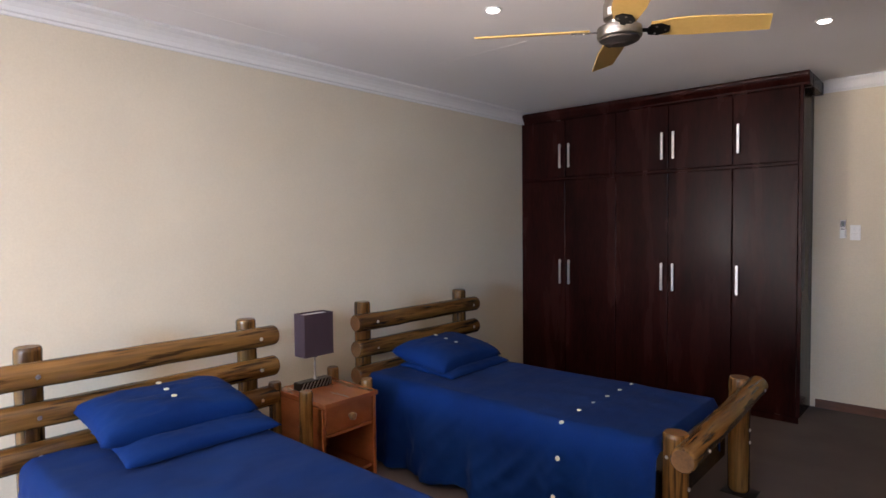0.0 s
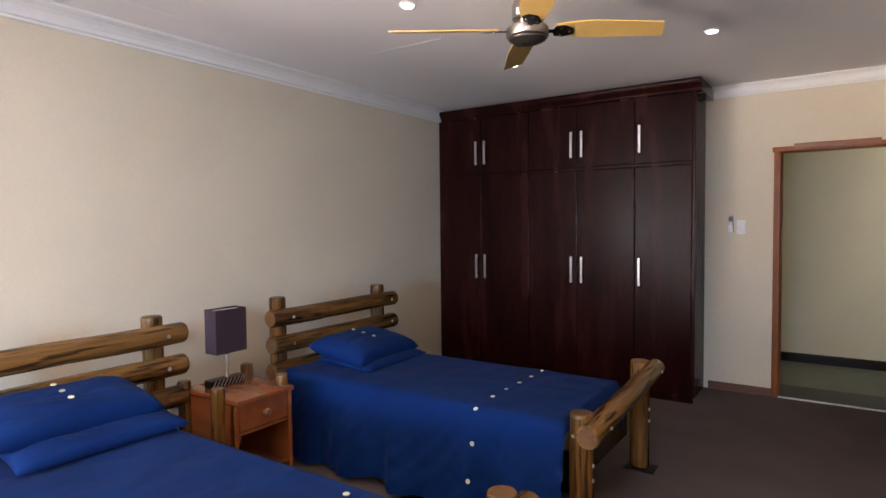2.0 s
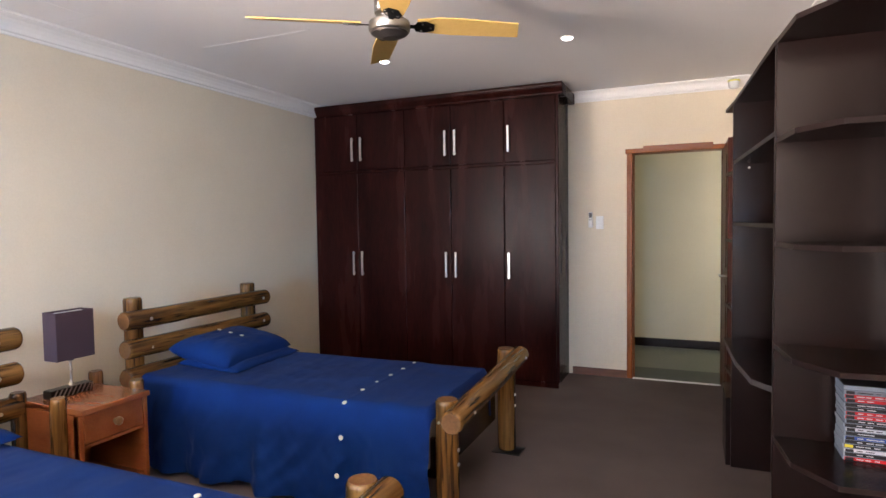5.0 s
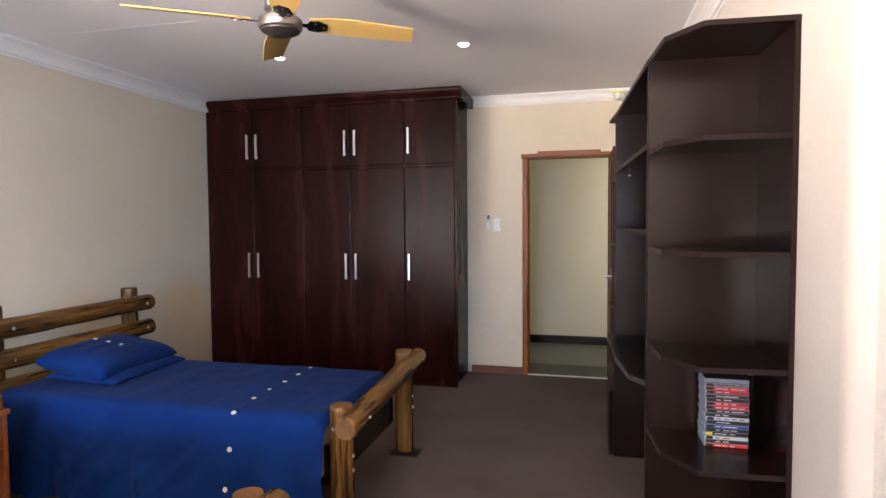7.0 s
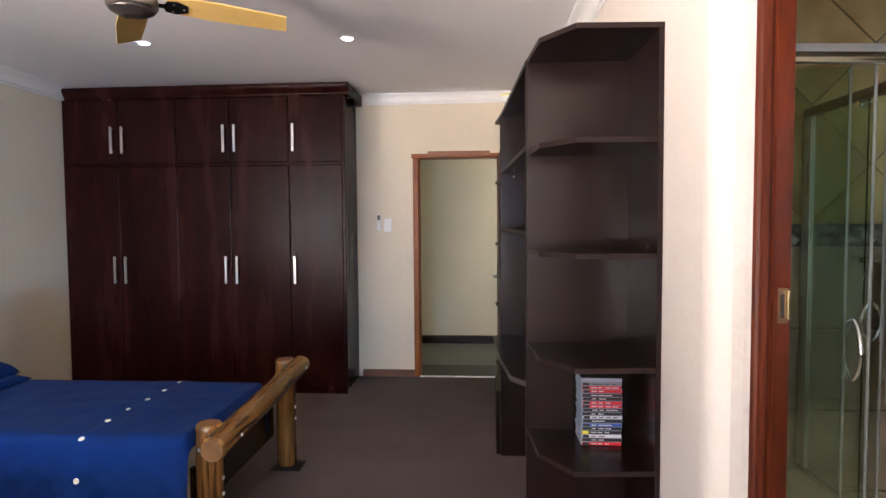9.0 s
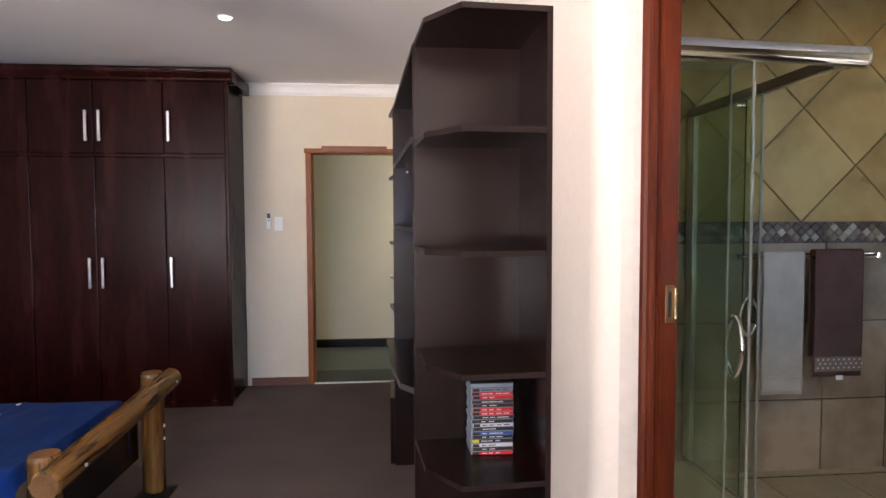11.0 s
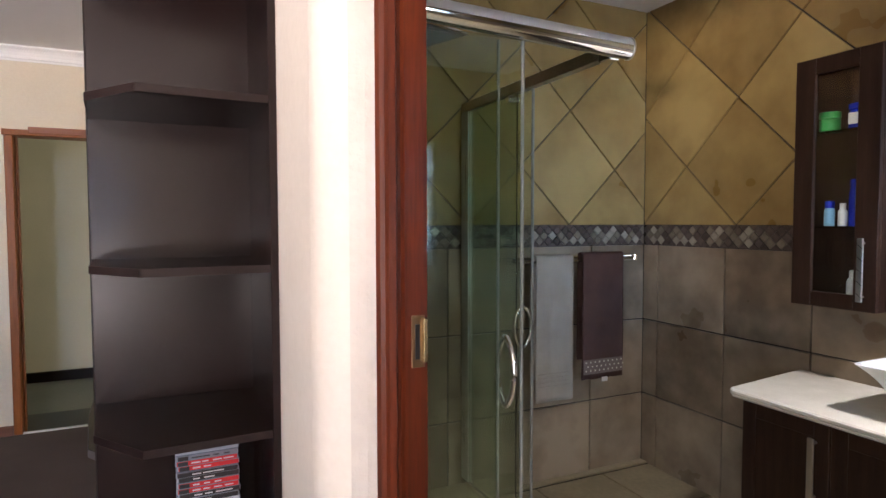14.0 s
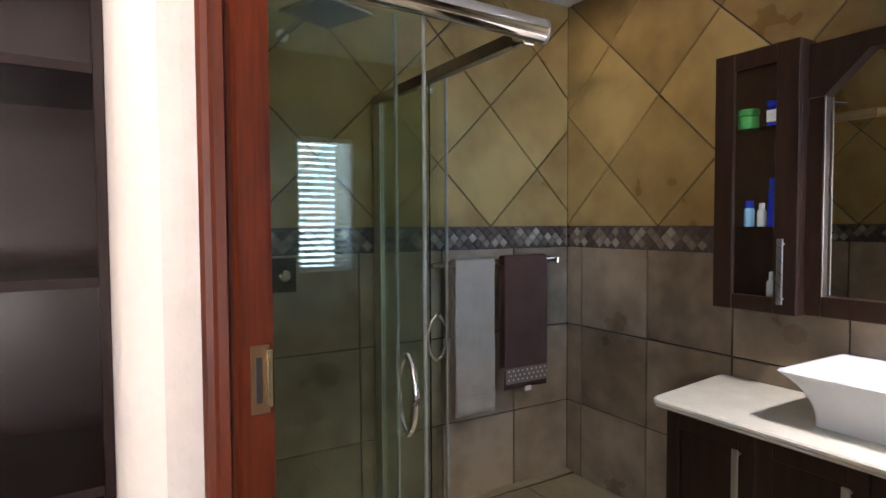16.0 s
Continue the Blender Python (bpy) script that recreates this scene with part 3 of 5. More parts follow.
def pillow(cx, cy, cz, lx, ly, h, seed, yaw=0, lean=0, roll=0):
    """A stuffed pillow with pinched corners and small creases; lx across, ly along."""
    bm = bmesh.new()
    n = 34
    grids = []
    for sgn in (1, -1):
        g = []
        for i in range(n + 1):
            row = []
            for j in range(n + 1):
                u, v = -1 + 2 * i / n, -1 + 2 * j / n
                puff = max(0.0, (1 - abs(u) ** 3.4) * (1 - abs(v) ** 4.2)) ** 0.40
                pinch = 1 - 0.045 * (1 - u * u) * (abs(v) ** 4) - 0.0
                pinchu = 1 - 0.07 * (1 - v * v) * (abs(u) ** 4)
                wr = 0.012 * noise.noise((u * 2.5 + seed, v * 2.5, sgn)) + 0.005 * noise.noise((u * 8 + seed, v * 8, sgn)) + 0.003 * noise.noise((u * 16 + seed, v * 5, sgn))
                z = sgn * (h / 2 * puff * (1 + 0.0) + wr * puff) * (1.0 if sgn > 0 else 0.7)
                row.append((u * lx / 2 * pinchu, v * ly / 2 * pinch, z))
            g.append(row)
        grids.append(g)
    verts = []
    for k, g in enumerate(grids):
        vs = []
        for i in range(n + 1):
            row = []
            for j in range(n + 1):
                if k == 1 and (i in (0, n) or j in (0, n)):
                    row.append(verts[0][i][j])
                else:
                    row.append(bm.verts.new(g[i][j]))
            vs.append(row)
        verts.append(vs)
        for i in range(n):
            for j in range(n):
                q = (vs[i][j], vs[i + 1][j], vs[i + 1][j + 1], vs[i][j + 1])
                bm.faces.new(q if k == 0 else q[::-1])
    m = pose(cx, cy, cz, roll, lean, yaw)
    bmesh.ops.transform(bm, matrix=m, verts=bm.verts)
    for f in bm.faces:
        f.smooth = True
    return bm, m


def button(parent, place, normal, r=0.0125):
    a = Vector(place)
    nrm = Vector(normal).normalized()
    part("button", tube(a, a + nrm * 0.005, r, sides=16, bevel=0.0015), BUTTON, parent, "round cream button", smooth=True)


def bolt(parent, place, normal, r=0.011):
    a = Vector(place)
    part("bolt", tube(a, a + Vector(normal) * 0.006, r, r * 0.8, sides=12, bevel=0.001), STEEL, parent, "steel bolt head")


def bed(head, foot, ya, yb, seed, hx, fx, tops=(0.60, 0.65), rail=(0.535, 0.605), lift=0.0, over=0.09, seam=2.26):
    """head, foot: the places of the posts across the bed; ya, yb: the sides of the cover."""
    mid = (ya + yb) / 2
    b = thing("bed", (1.7, mid, 0), "single bed of varnished peeled logs with plank sides", "bed", "log beds")
    for y, top in zip(head, (1.005, 0.995)):
        part("head_post", log((hx, y, 0), (hx, y, top), 0.055, seed + y), [LOGUP, LOGEND], b, smooth=True)
    for y, top in zip(foot, tops):
        fp = part("foot_post", log((fx, y, 0.006), (fx, y, top), 0.057, seed + y + 3), [LOGUP, LOGEND], b, smooth=True)
        part("base_plate", box(fx - 0.075, fx + 0.105, y - 0.085, y + 0.05, 0, 0.006, 0.001), DARKMETAL, fp, "dark steel foot plate")
        for z in (0.36, 0.29):
            bolt(fp, (fx + 0.056, y - 0.005, z), (1, 0, 0), 0.010)
        bolt(fp, (fx - 0.02, y - 0.056, top - 0.10), (0, -1, 0), 0.008)
    for i, z in enumerate((0.882, 0.706, 0.535)):
        r = part("head_rail", log((hx + 0.10, head[0] - 0.15, z + lift), (hx + 0.10, head[1] + over, z + lift), 0.058, seed + i * 1.7), [LOGWOOD, LOGEND], b, smooth=True)
        for y in head:
            bolt(r, (hx + 0.156, y, z + lift), (1, 0, 0))
    f = part("foot_rail", log((fx + 0.080, foot[0] - 0.15, rail[0]), (fx + 0.080, foot[1] + 0.06, rail[1]), 0.055, seed + 9), [LOGWOOD, LOGEND], b, smooth=True)
    bolt(f, (fx + 0.133, foot[0] + 0.02, rail[0] + 0.008), (1, 0, 0), 0.008)
    bolt(f, (fx + 0.133, foot[1] - 0.02, rail[1] - 0.004), (1, 0, 0), 0.008)
    part("end_board", box(fx - 0.085, fx - 0.058, foot[0] + 0.05, foot[1] - 0.05, 0.20, 0.40, 0.004), WENGE, b, "dark stained end board")
    for y in (ya + 0.10, yb + 0.02):
        part("side_board", box(hx + 0.06, fx - 0.06, y - 0.015, y + 0.015, 0.20, 0.40, 0.004), WENGE, b, "dark stained side board")
    m = thing("mattress", (1.7, mid, 0.2), "white mattress lying on the log bed", "mattress", "mattresses")
    part("mattress_body", box(hx + 0.165, fx - 0.09, ya + 0.03, yb - 0.03, 0.24, 0.535, 0.03, 3), TOWEL_W, m, smooth=True)
    c = thing("bedspread", (1.7, mid, 0.57), "royal blue cotton bedspread with cream buttons, hanging in folds", "bedspread", "bedspreads")
    part("cloth", drape(hx + 0.195, fx - 0.075, ya, yb, 0.563, 0.04, seed, 150, seam + 0.015), COVER, c)
    for k in range(6):
        button(c, (seam, ya + 0.158 * k + (0.030 if k else 0.012), 0.566 if k else 0.548), (0, -0.5 if k == 0 else 0, 1))
    for z, o in ((0.39, 0.042), (0.215, 0.085)):
        button(c, (seam + 0.01, ya - o, z), (0, -1, 0.1))
    return b


bed((2.875, 3.93), (2.87, 3.92), 2.79, 3.705, 1.0, 0.64, 2.82, (0.55, 0.565), (0.47, 0.515), 0.014, 0.12, 2.385)
bed((4.80, 5.825), (4.765, 5.735), 4.67, 5.56, 5.0, 0.64, 2.785)
for ya, kinds, sd in ((2.79, ((1.09, 0.605, 4, 0.10, 0.14, 0.46, -2), (0.99, 0.685, 8, 0.17, 0.09, 0.42, -2)), 3),
                      (4.67, ((1.15, 0.588, 3, 0.075, 0.06, 0.46, 2), (1.09, 0.648, 9, 0.18, 0.05, 0.46, 3)), 8)):
    for k, (cx, cz, lean, h, dy, lx, yaw) in enumerate(kinds):
        p = thing("pillow", (cx, ya + 0.45, cz - 0.03), "plump royal blue cotton pillow with cream buttons", "pillow", "bed pillows")
        bm, m = pillow(cx, ya + 0.45 + dy, cz, lx, 0.68 if ya < 4 else 0.64, h, sd + k, yaw=yaw, lean=lean)
        part("pillow_case", bm, COVER, p)
        for q in (-0.12, -0.03, 0.06):
            button(p, m @ Vector((q, 0.0, h / 2 + 0.002)), m.to_3x3() @ Vector((0, 0, 1)))

# ---- bedside table and lamp ----
bt = thing("bedside_table", (0.98, 4.24, 0), "small orange varnished pine bedside table with log corner posts", "bedside table")
TZ = 0.575
for x, y, z in ((1.06, 4.035, 0.63), (1.075, 4.455, 0.615), (0.75, 4.455, 0.635), (0.75, 4.035, 0.625)):
    part("corner_post", log((x, y, 0), (x, y, z), 0.037, x * 9 + y, 20, 10), [LOGUP, LOGEND], bt, smooth=True)
part("tabletop", box(0.715, 1.20, 4.055, 4.435, TZ - 0.028, TZ, 0.006, 2), TABLEWOOD, bt)
part("side_panel", box(0.74, 1.165, 4.055, 4.075, 0.08, TZ - 0.03, 0.002), TABLEWOOD, bt)
part("side_panel", box(0.74, 1.165, 4.415, 4.435, 0.08, TZ - 0.03, 0.002), TABLEWOOD, bt)
part("back_panel", box(0.725, 0.738, 4.055, 4.435, 0.08, TZ - 0.03, 0.002), TABLEWOOD, bt)
part("shelf", box(0.74, 1.16, 4.077, 4.413, 0.12, 0.14, 0.002), TABLEWOOD, bt)
part("rail", box(1.13, 1.17, 4.077, 4.413, 0.375, 0.392, 0.002), TABLEWOOD, bt)
for y in (4.055, 4.413):
    part("front_leg", box(1.135, 1.175, y, y + 0.025, 0.0, TZ - 0.03, 0.003), TABLEWOOD, bt)
dr = part("drawer", box(1.150, 1.172, 4.083, 4.408, 0.397, TZ - 0.034, 0.005, 2), TABLEWOOD, bt)
part("knob", turned([(0.012, 0), (0.011, 0.012), (0.021, 0.020), (0.022, 0.034), (0.015, 0.040)], 0, 0, 20), LOGEND, dr, "round pale turned knob", smooth=True)
kn = bpy.data.objects["knob"]
for v in kn.data.vertices:
    x, y, z = v.co + ORIGIN["knob"]
    v.co = Vector((1.172 + z, 4.245 + y, 0.468 + x)) - ORIGIN["knob"]
lp = thing("table_lamp", (0.86, 4.23, TZ), "table lamp with a square aubergine fabric shade and chrome stem", "table lamp")
part("base", box(0.83, 0.895, 4.11, 4.335, TZ + 0.001, TZ + 0.046, 0.003), DARKMETAL, lp, "dark block base with pale diagonal stripes")
for k in range(9):
    y = 4.115 + 0.025 * k
    bmk = prism([(y, TZ + 0.004), (y + 0.007, TZ + 0.004), (min(y + 0.031, 4.333), TZ + 0.043), (min(y + 0.024, 4.326), TZ + 0.043)], 0.895, 0.8975, 0, "x")
    part("stripe", bmk, STEEL, bpy.data.objects["base"])
part("stem", turned([(0.014, TZ + 0.046), (0.012, TZ + 0.055), (0.006, TZ + 0.065), (0.006, TZ + 0.12), (0.009, TZ + 0.126), (0.006, TZ + 0.132), (0.006, TZ + 0.17), (0.013, TZ + 0.176), (0.013, TZ + 0.20)], 0.86, 4.24, 20), NICKEL, lp, smooth=True)
SZ0, SZ1 = 0.765, 1.015
for nm, a, c2 in (("x", 0.808, 0.0), ("x", 0.908, 0.0), ("y", 4.14, 0), ("y", 4.34, 0)):
    if nm == "x":
        part("shade", box(a - 0.0015, a + 0.0015, 4.1385, 4.3415, SZ0, SZ1, 0.0005), SHADE, lp, "aubergine fabric panel")
    else:
        part("shade", box(0.8100, 0.9060, a - 0.0015, a + 0.0015, SZ0, SZ1, 0.0005), SHADE, lp, "aubergine fabric panel")
part("shade_lining", box(0.812, 0.904, 4.144, 4.336, SZ1 - 0.012, SZ1 - 0.010), PLASTIC, lp, "white inner lining")
part("bulb_holder", tube((0.86, 4.24, SZ0 - 0.012), (0.86, 4.24, SZ0 + 0.05), 0.016, sides=16), BLACK, lp, smooth=True)


# ---- shelf wall with desk ----
def corner_unit(outline, top, name, shelves, wall):
    """Open shelves whose outer corner is cut; the outline runs from the tall side board round to the free end at the wall."""
    (xf, y_flat), y_out = outline[0], outline[-1][1]
    sgn = 1 if y_out > y_flat else -1
    s = thing(name, (4.36, (y_flat + y_out) / 2, 0), "tall dark wenge corner shelf unit with angled shelves", "shelf unit")
    lo, hi = sorted((y_flat, y_flat - sgn * 0.018))
    part("side_panel", box(xf - 0.003, wall - 0.0008, lo, hi, 0, top - 0.0185, 0.001), WENGE, s)
    part("front_edge", box(xf - 0.006, xf - 0.0035, lo, hi, 0, top - 0.0185), WENGE_EDGE, s, "slightly paler edging")
    a, b = sorted((y_flat + sgn * 0.001, y_out))
    part("back_panel", box(wall - 0.019, wall - 0.0008, a, b, 0, top - 0.0185, 0.001), WENGE, s)
    end = (wall - 0.0195, y_out + -sgn * 0.002)
    middle = Vector((wall - 0.15, y_flat + sgn * 0.2, 0))
    for z in shelves:
        back = wall - 0.0008 if z == top else wall - 0.0195
        start = y_flat - sgn * 0.018 if z == top else y_flat + sgn * 0.001
        o = [(xf, start)] + list(outline[1:-1]) + [(back, end[1]), (back, start)]
        sh = part("shelf", prism(o, z - 0.018, z, 0.0008), [WENGE], s)
        for (x0, ya), (x1, yb) in zip(o[:-2], o[1:-1]):
            d = Vector((x1 - x0, yb - ya, 0)).normalized()
            nrm = Vector((d.y, -d.x, 0))
            mid = Vector(((x0 + x1) / 2, (ya + yb) / 2, 0))
            if (mid + nrm - middle).length < (mid - nrm - middle).length:
                nrm = -nrm
            q = [(x0, ya), (x1, yb), (x1 + nrm.x * 0.0015, yb + nrm.y * 0.0015), (x0 + nrm.x * 0.0015, ya + nrm.y * 0.0015)]
            part("shelf_edging", prism(q, z - 0.0178, z - 0.0002), WENGE_EDGE, sh, "paler edge strip")
    return s
cu = corner_unit([(4.155, 4.735), (4.178, 4.475), (4.286, 4.322), (XR, 4.338)], 2.118, "corner_shelf", (2.118, 1.745, 1.357, 0.968, 0.612, 0.10), XR)
corner_unit([(4.083, 5.96), (4.055, 6.25), (4.30, 6.38), (XR, 6.38)], 2.118, "corner_shelf", (2.118, 1.725, 1.325, 0.925, 0.53, 0.12), XR)
WB = XR - 0.02
fc = thing("floor_cabinet", (4.3, 6.17, 0), "low dark wenge cabinet beside the shelf unit", "cabinet")
part("body", box(4.052, 4.12, 5.965, 6.34, 0, 0.40, 0.002), WENGE, fc)
dk = thing("desk", (4.3, 5.3, 0), "dark wenge desk built between two shelf units", "desk")
front = [(4.178, 4.757), (4.170, 4.895), (4.100, 5.00), (4.060, 5.35), (4.036, 5.939)]
part("desktop", prism([(WB + 0.019, 4.757)] + front + [(WB + 0.019, 5.939)], 0.735, 0.760, 0.001), WENGE, dk)
part("desktop_edge", prism([(x - 0.0003, y) for x, y in front] + [(x - 0.002, y) for x, y in front[::-1]], 0.7355, 0.7595), surface("worn_edge_strip", (0.045, 0.040, 0.040), (0.08, 0.072, 0.070), 0.4, 8, 60, bump=0.05), dk, "pale worn edge strip")
part("back_panel", box(WB, WB + 0.018, 4.757, 5.939, 0.762, 2.099, 0.001), WENGE, dk)
for z in (1.775, 1.425, 2.118):
    y0, y1 = (4.7540, 5.9410)
    x0, x1 = 4.152, 4.084
    sh = part("shelf", prism([(x0, y0), (x1, y1), (WB - 0.001, y1), (WB - 0.001, y0)], z - 0.018, z, 0.001), WENGE, dk)
    part("shelf_edging", prism([(x0 - 0.0003, y0), (x1 - 0.0003, y1), (x1 - 0.002, y1), (x0 - 0.002, y0)], z - 0.0178, z - 0.0002), WENGE_EDGE, sh, "paler edge strip")
part("shelf_pin", tube((4.16, 5.9395, 1.735), (4.16, 5.932, 1.735), 0.006, sides=10), STEEL, dk)
tv = thing("game_console", (4.42, 5.35, 0.76), "black glossy game console lying on the desk", "game console")
part("body", box(4.30, 4.54, 5.15, 5.50, 0.764, 0.83, 0.02, 3), BLACK, tv, smooth=True)
part("foot", box(4.33, 4.50, 5.2, 5.45, 0.761, 0.764), BLACK, tv)

# stack of game cases on the shelf
CASE = {n: base_mat("case_" + n, c, 0.3) for n, c in (("black", (0.015, 0.015, 0.018)), ("red", (0.55, 0.015, 0.02)), ("white", (0.60, 0.63, 0.68)),
                                                       ("blue", (0.03, 0.08, 0.35)), ("grey", (0.17, 0.20, 0.25)))}
YELLOW = base_mat("yellow_label", (0.75, 0.65, 0.03), 0.4)
SLEEVE = base_mat("pale_case_side", (0.28, 0.33, 0.40), 0.25)
random.seed(4)
order = ["red", "black", "white", "black", "black", "blue", "black", "white", "black", "black", "red", "red", "black", "black", "red", "red", "grey"]
z = 0.6135
for i, c in enumerate(order):
    jx, jy = random.uniform(-0.003, 0.003), random.uniform(-0.003, 0.003)
    x0, y0 = 4.346 + jx, 4.562 + jy
    g = thing("game_case", (4.42, 4.54, z), f"{c} spined plastic game case lying in a stack on the shelf", "game case", "stacked game cases")
    part("case", box(x0, x0 + 0.152, y0 + 0.003, y0 + 0.135, z, z + 0.0136, 0.0012), SLEEVE, g)
    part("spine", box(x0 + 0.004, x0 + 0.150, y0 + 0.0005, y0 + 0.0025, z + 0.001, z + 0.0122), CASE[c], g)
    part("label", box(x0 + 0.006, x0 + 0.030, y0 - 0.0012, y0 + 0.0002, z + 0.0015, z + 0.0116), YELLOW if i == 3 else CASE["black"], g, "short label at the end of the spine")
    tcol = CASE["white"] if c in ("red", "black", "blue") else CASE["black"]
    for k in range(random.randint(2, 4)):
        a = x0 + 0.038 + 0.026 * k
        part("printed_bar", box(a, a + random.uniform(0.014, 0.026), y0 - 0.0012, y0 + 0.0002, z + 0.0052, z + 0.0080), tcol, g, "printed title bar")
    z += 0.0143
g = thing("game_case", (4.42, 4.54, z), "translucent dark topped case on top of the stack", "game case", "stacked game cases")
part("case", box(4.344, 4.498, 4.565, 4.699, z, z + 0.014, 0.0012), SLEEVE, g)
part("cover_sheet", box(4.347, 4.495, 4.568, 4.696, z + 0.0142, z + 0.0150), CASE["black"], g)

# ---- bathroom doorway ----
jb = tagged(thing("door_bathroom", (4.70, 3.9, 0), "reddish varnished hardwood sliding door frame with a moulded edge", "door frame"), kind="structure")
JM = [(4.664, 3.929), (4.664, 3.885), (4.668, 3.877), (4.676, 3.874), (4.680, 3.866), (4.692, 3.864), (4.696, 3.872), (4.703, 3.872), (4.707, 3.864), (4.748, 3.864), (4.748, 3.929)]
part("jamb", prism(JM, 0, 2.10), DOORWOOD, jb)
part("jamb", prism([(x, 2.90 + 3.93 - y) for x, y in JM], 0, 2.10), DOORWOOD, jb)
part("head", box(4.664, 4.748, 2.902, 3.928, 2.102, 2.158, 0.004), DOORWOOD, jb)
st = part("strike_plate", box(4.718, 4.742, 3.8605, 3.8638, 1.206, 1.296, 0.001), base_mat("old_brass", (0.16, 0.10, 0.05), 0.35, 0.8), jb, "worn brass strike plate")
part("strike_slot", box(4.724, 4.732, 3.859, 3.8603, 1.221, 1.281), BLACK, st)
part("strike_lip", box(4.737, 4.744, 3.852, 3.8603, 1.216, 1.291, 0.001), base_mat("pale_brass", (0.42, 0.33, 0.18), 0.25, 0.9), st)
PIER = [(XR, 3.987), (XR + 0.001, 3.968), (XR + 0.004, 3.952), (XR + 0.011, 3.935), (XR + 0.022, 3.919), (XR + 0.036, 3.905), (XR + 0.052, 3.896), (XR + 0.070, 3.890), (4.6635, 3.888), (4.6635, 3.9295), (4.7495, 3.9295), (4.7495, 3.987)]
setting("wall_pier", prism(PIER, 0, PZ), PALEPLASTER, True)
# thin skin on the pier's inner face, with the reveal's shade in its colour
setting("trim_reveal", prism([(XR + 0.046, 3.8975), (XR + 0.058, 3.892), (XR + 0.072, 3.8875), (4.6633, 3.8855), (4.6633, 3.8878), (XR + 0.070, 3.8898), (XR + 0.052, 3.8958)], 0.001, PZ - 0.001), REVEAL_SHADED)

# ---- shower ----
sh = thing("shower_enclosure", (5.3, 4.9, 0), "corner shower enclosure of greenish glass with chrome frame", "shower enclosure")
SX0, SX1, SY0, SY1 = XP + 0.014, 5.70, 4.40, BY1 - 0.006
SXH = SX1 - 0.04
oval = [(SY0 - 0.004 + 0.031 * math.cos(t * math.pi / 14), 1.998 + 0.034 * math.sin(t * math.pi / 14)) for t in range(28)]
rail = prism(oval, SX0, SXH, 0, "x")
for v in rail.verts:
    v.co.z += 0.03 * (SXH - v.co.x)
part("header_rail", rail, CHROME, sh, "wide rounded chrome header rail", smooth=True)
oval = [(y * 1.0 + (y - SY0 + 0.004) * 0.06, z + (z - 1.998) * 0.06) for y, z in oval]
part("end_cap", prism(oval, SXH + 0.0005, SXH + 0.006, 0, "x"), STEEL, sh, "brushed end cap", smooth=True)
part("side_track", box(SX1 - 0.018, SX1 + 0.018, SY0 + 0.04, SY1, 2.005, 2.050, 0.004, 2), NICKEL, sh, "narrow side track")
part("track_joint", box(SX1 - 0.022, SX1 + 0.022, SY0 + 0.10, SY0 + 0.16, 1.995, 2.045, 0.004), CHROME, sh)
part("wall_profile", box(SX1 - 0.018, SX1 + 0.018, SY1 - 0.075, SY1, 0.13, 2.0045, 0.004, 2), STEEL, sh)
part("wall_profile", box(SX0, SX0 + 0.035, SY0 - 0.016, SY0 + 0.016, 0.13, 1.971, 0.004, 2), STEEL, sh)
def pane(nm, *b):
    p = part(nm, box(*b, 0.0005), SHOWERGLASS, sh, "clear greenish glass")
    p.visible_shadow = False
    return p
pane("glass_panel", SX0 + 0.036, 5.20, SY0 + 0.006, SY0 + 0.012, 0.135, 1.97)
pane("door_glass", SX0 + 0.10, 5.265, SY0 - 0.014, SY0 - 0.008, 0.14, 1.972)
pane("glass_panel", SX1 - 0.012, SX1 - 0.006, 5.10, SY1 - 0.076, 0.135, 2.004)
pane("door_glass", SX1 + 0.006, SX1 + 0.012, 5.005, SY1 - 0.08, 0.14, 2.004)
part("edge_seal", box(5.196, 5.203, SY0 + 0.003, SY0 + 0.015, 0.135, 1.97, 0.002), SEAL, sh)
part("edge_seal", box(5.264, 5.274, SY0 - 0.017, SY0 - 0.005, 0.14, 1.972, 0.003), SEAL, sh)
part("edge_seal", box(SX1 + 0.003, SX1 + 0.015, 4.998, 5.008, 0.14, 2.004, 0.003), SEAL, sh)
part("base_rail", box(SX0, 5.28, SY0 - 0.02, SY0 + 0.02, 0.10, 0.134, 0.004), CHROME, sh)
part("base_rail", box(SX1 - 0.02, SX1 + 0.02, 4.98, SY1, 0.10, 0.134, 0.004), CHROME, sh)
part("tray", box(SX0, SX1 + 0.02, SY0 - 0.02, SY1, 0.0, 0.098, 0.008, 2), BATHFLOOR, sh, "beige tiled shower tray")
for y in (5.15,):
    part("roller", tube((SX1 - 0.03, y, 1.985), (SX1 + 0.03, y, 1.985), 0.016, sides=18, bevel=0.003), CHROME, sh, smooth=True)


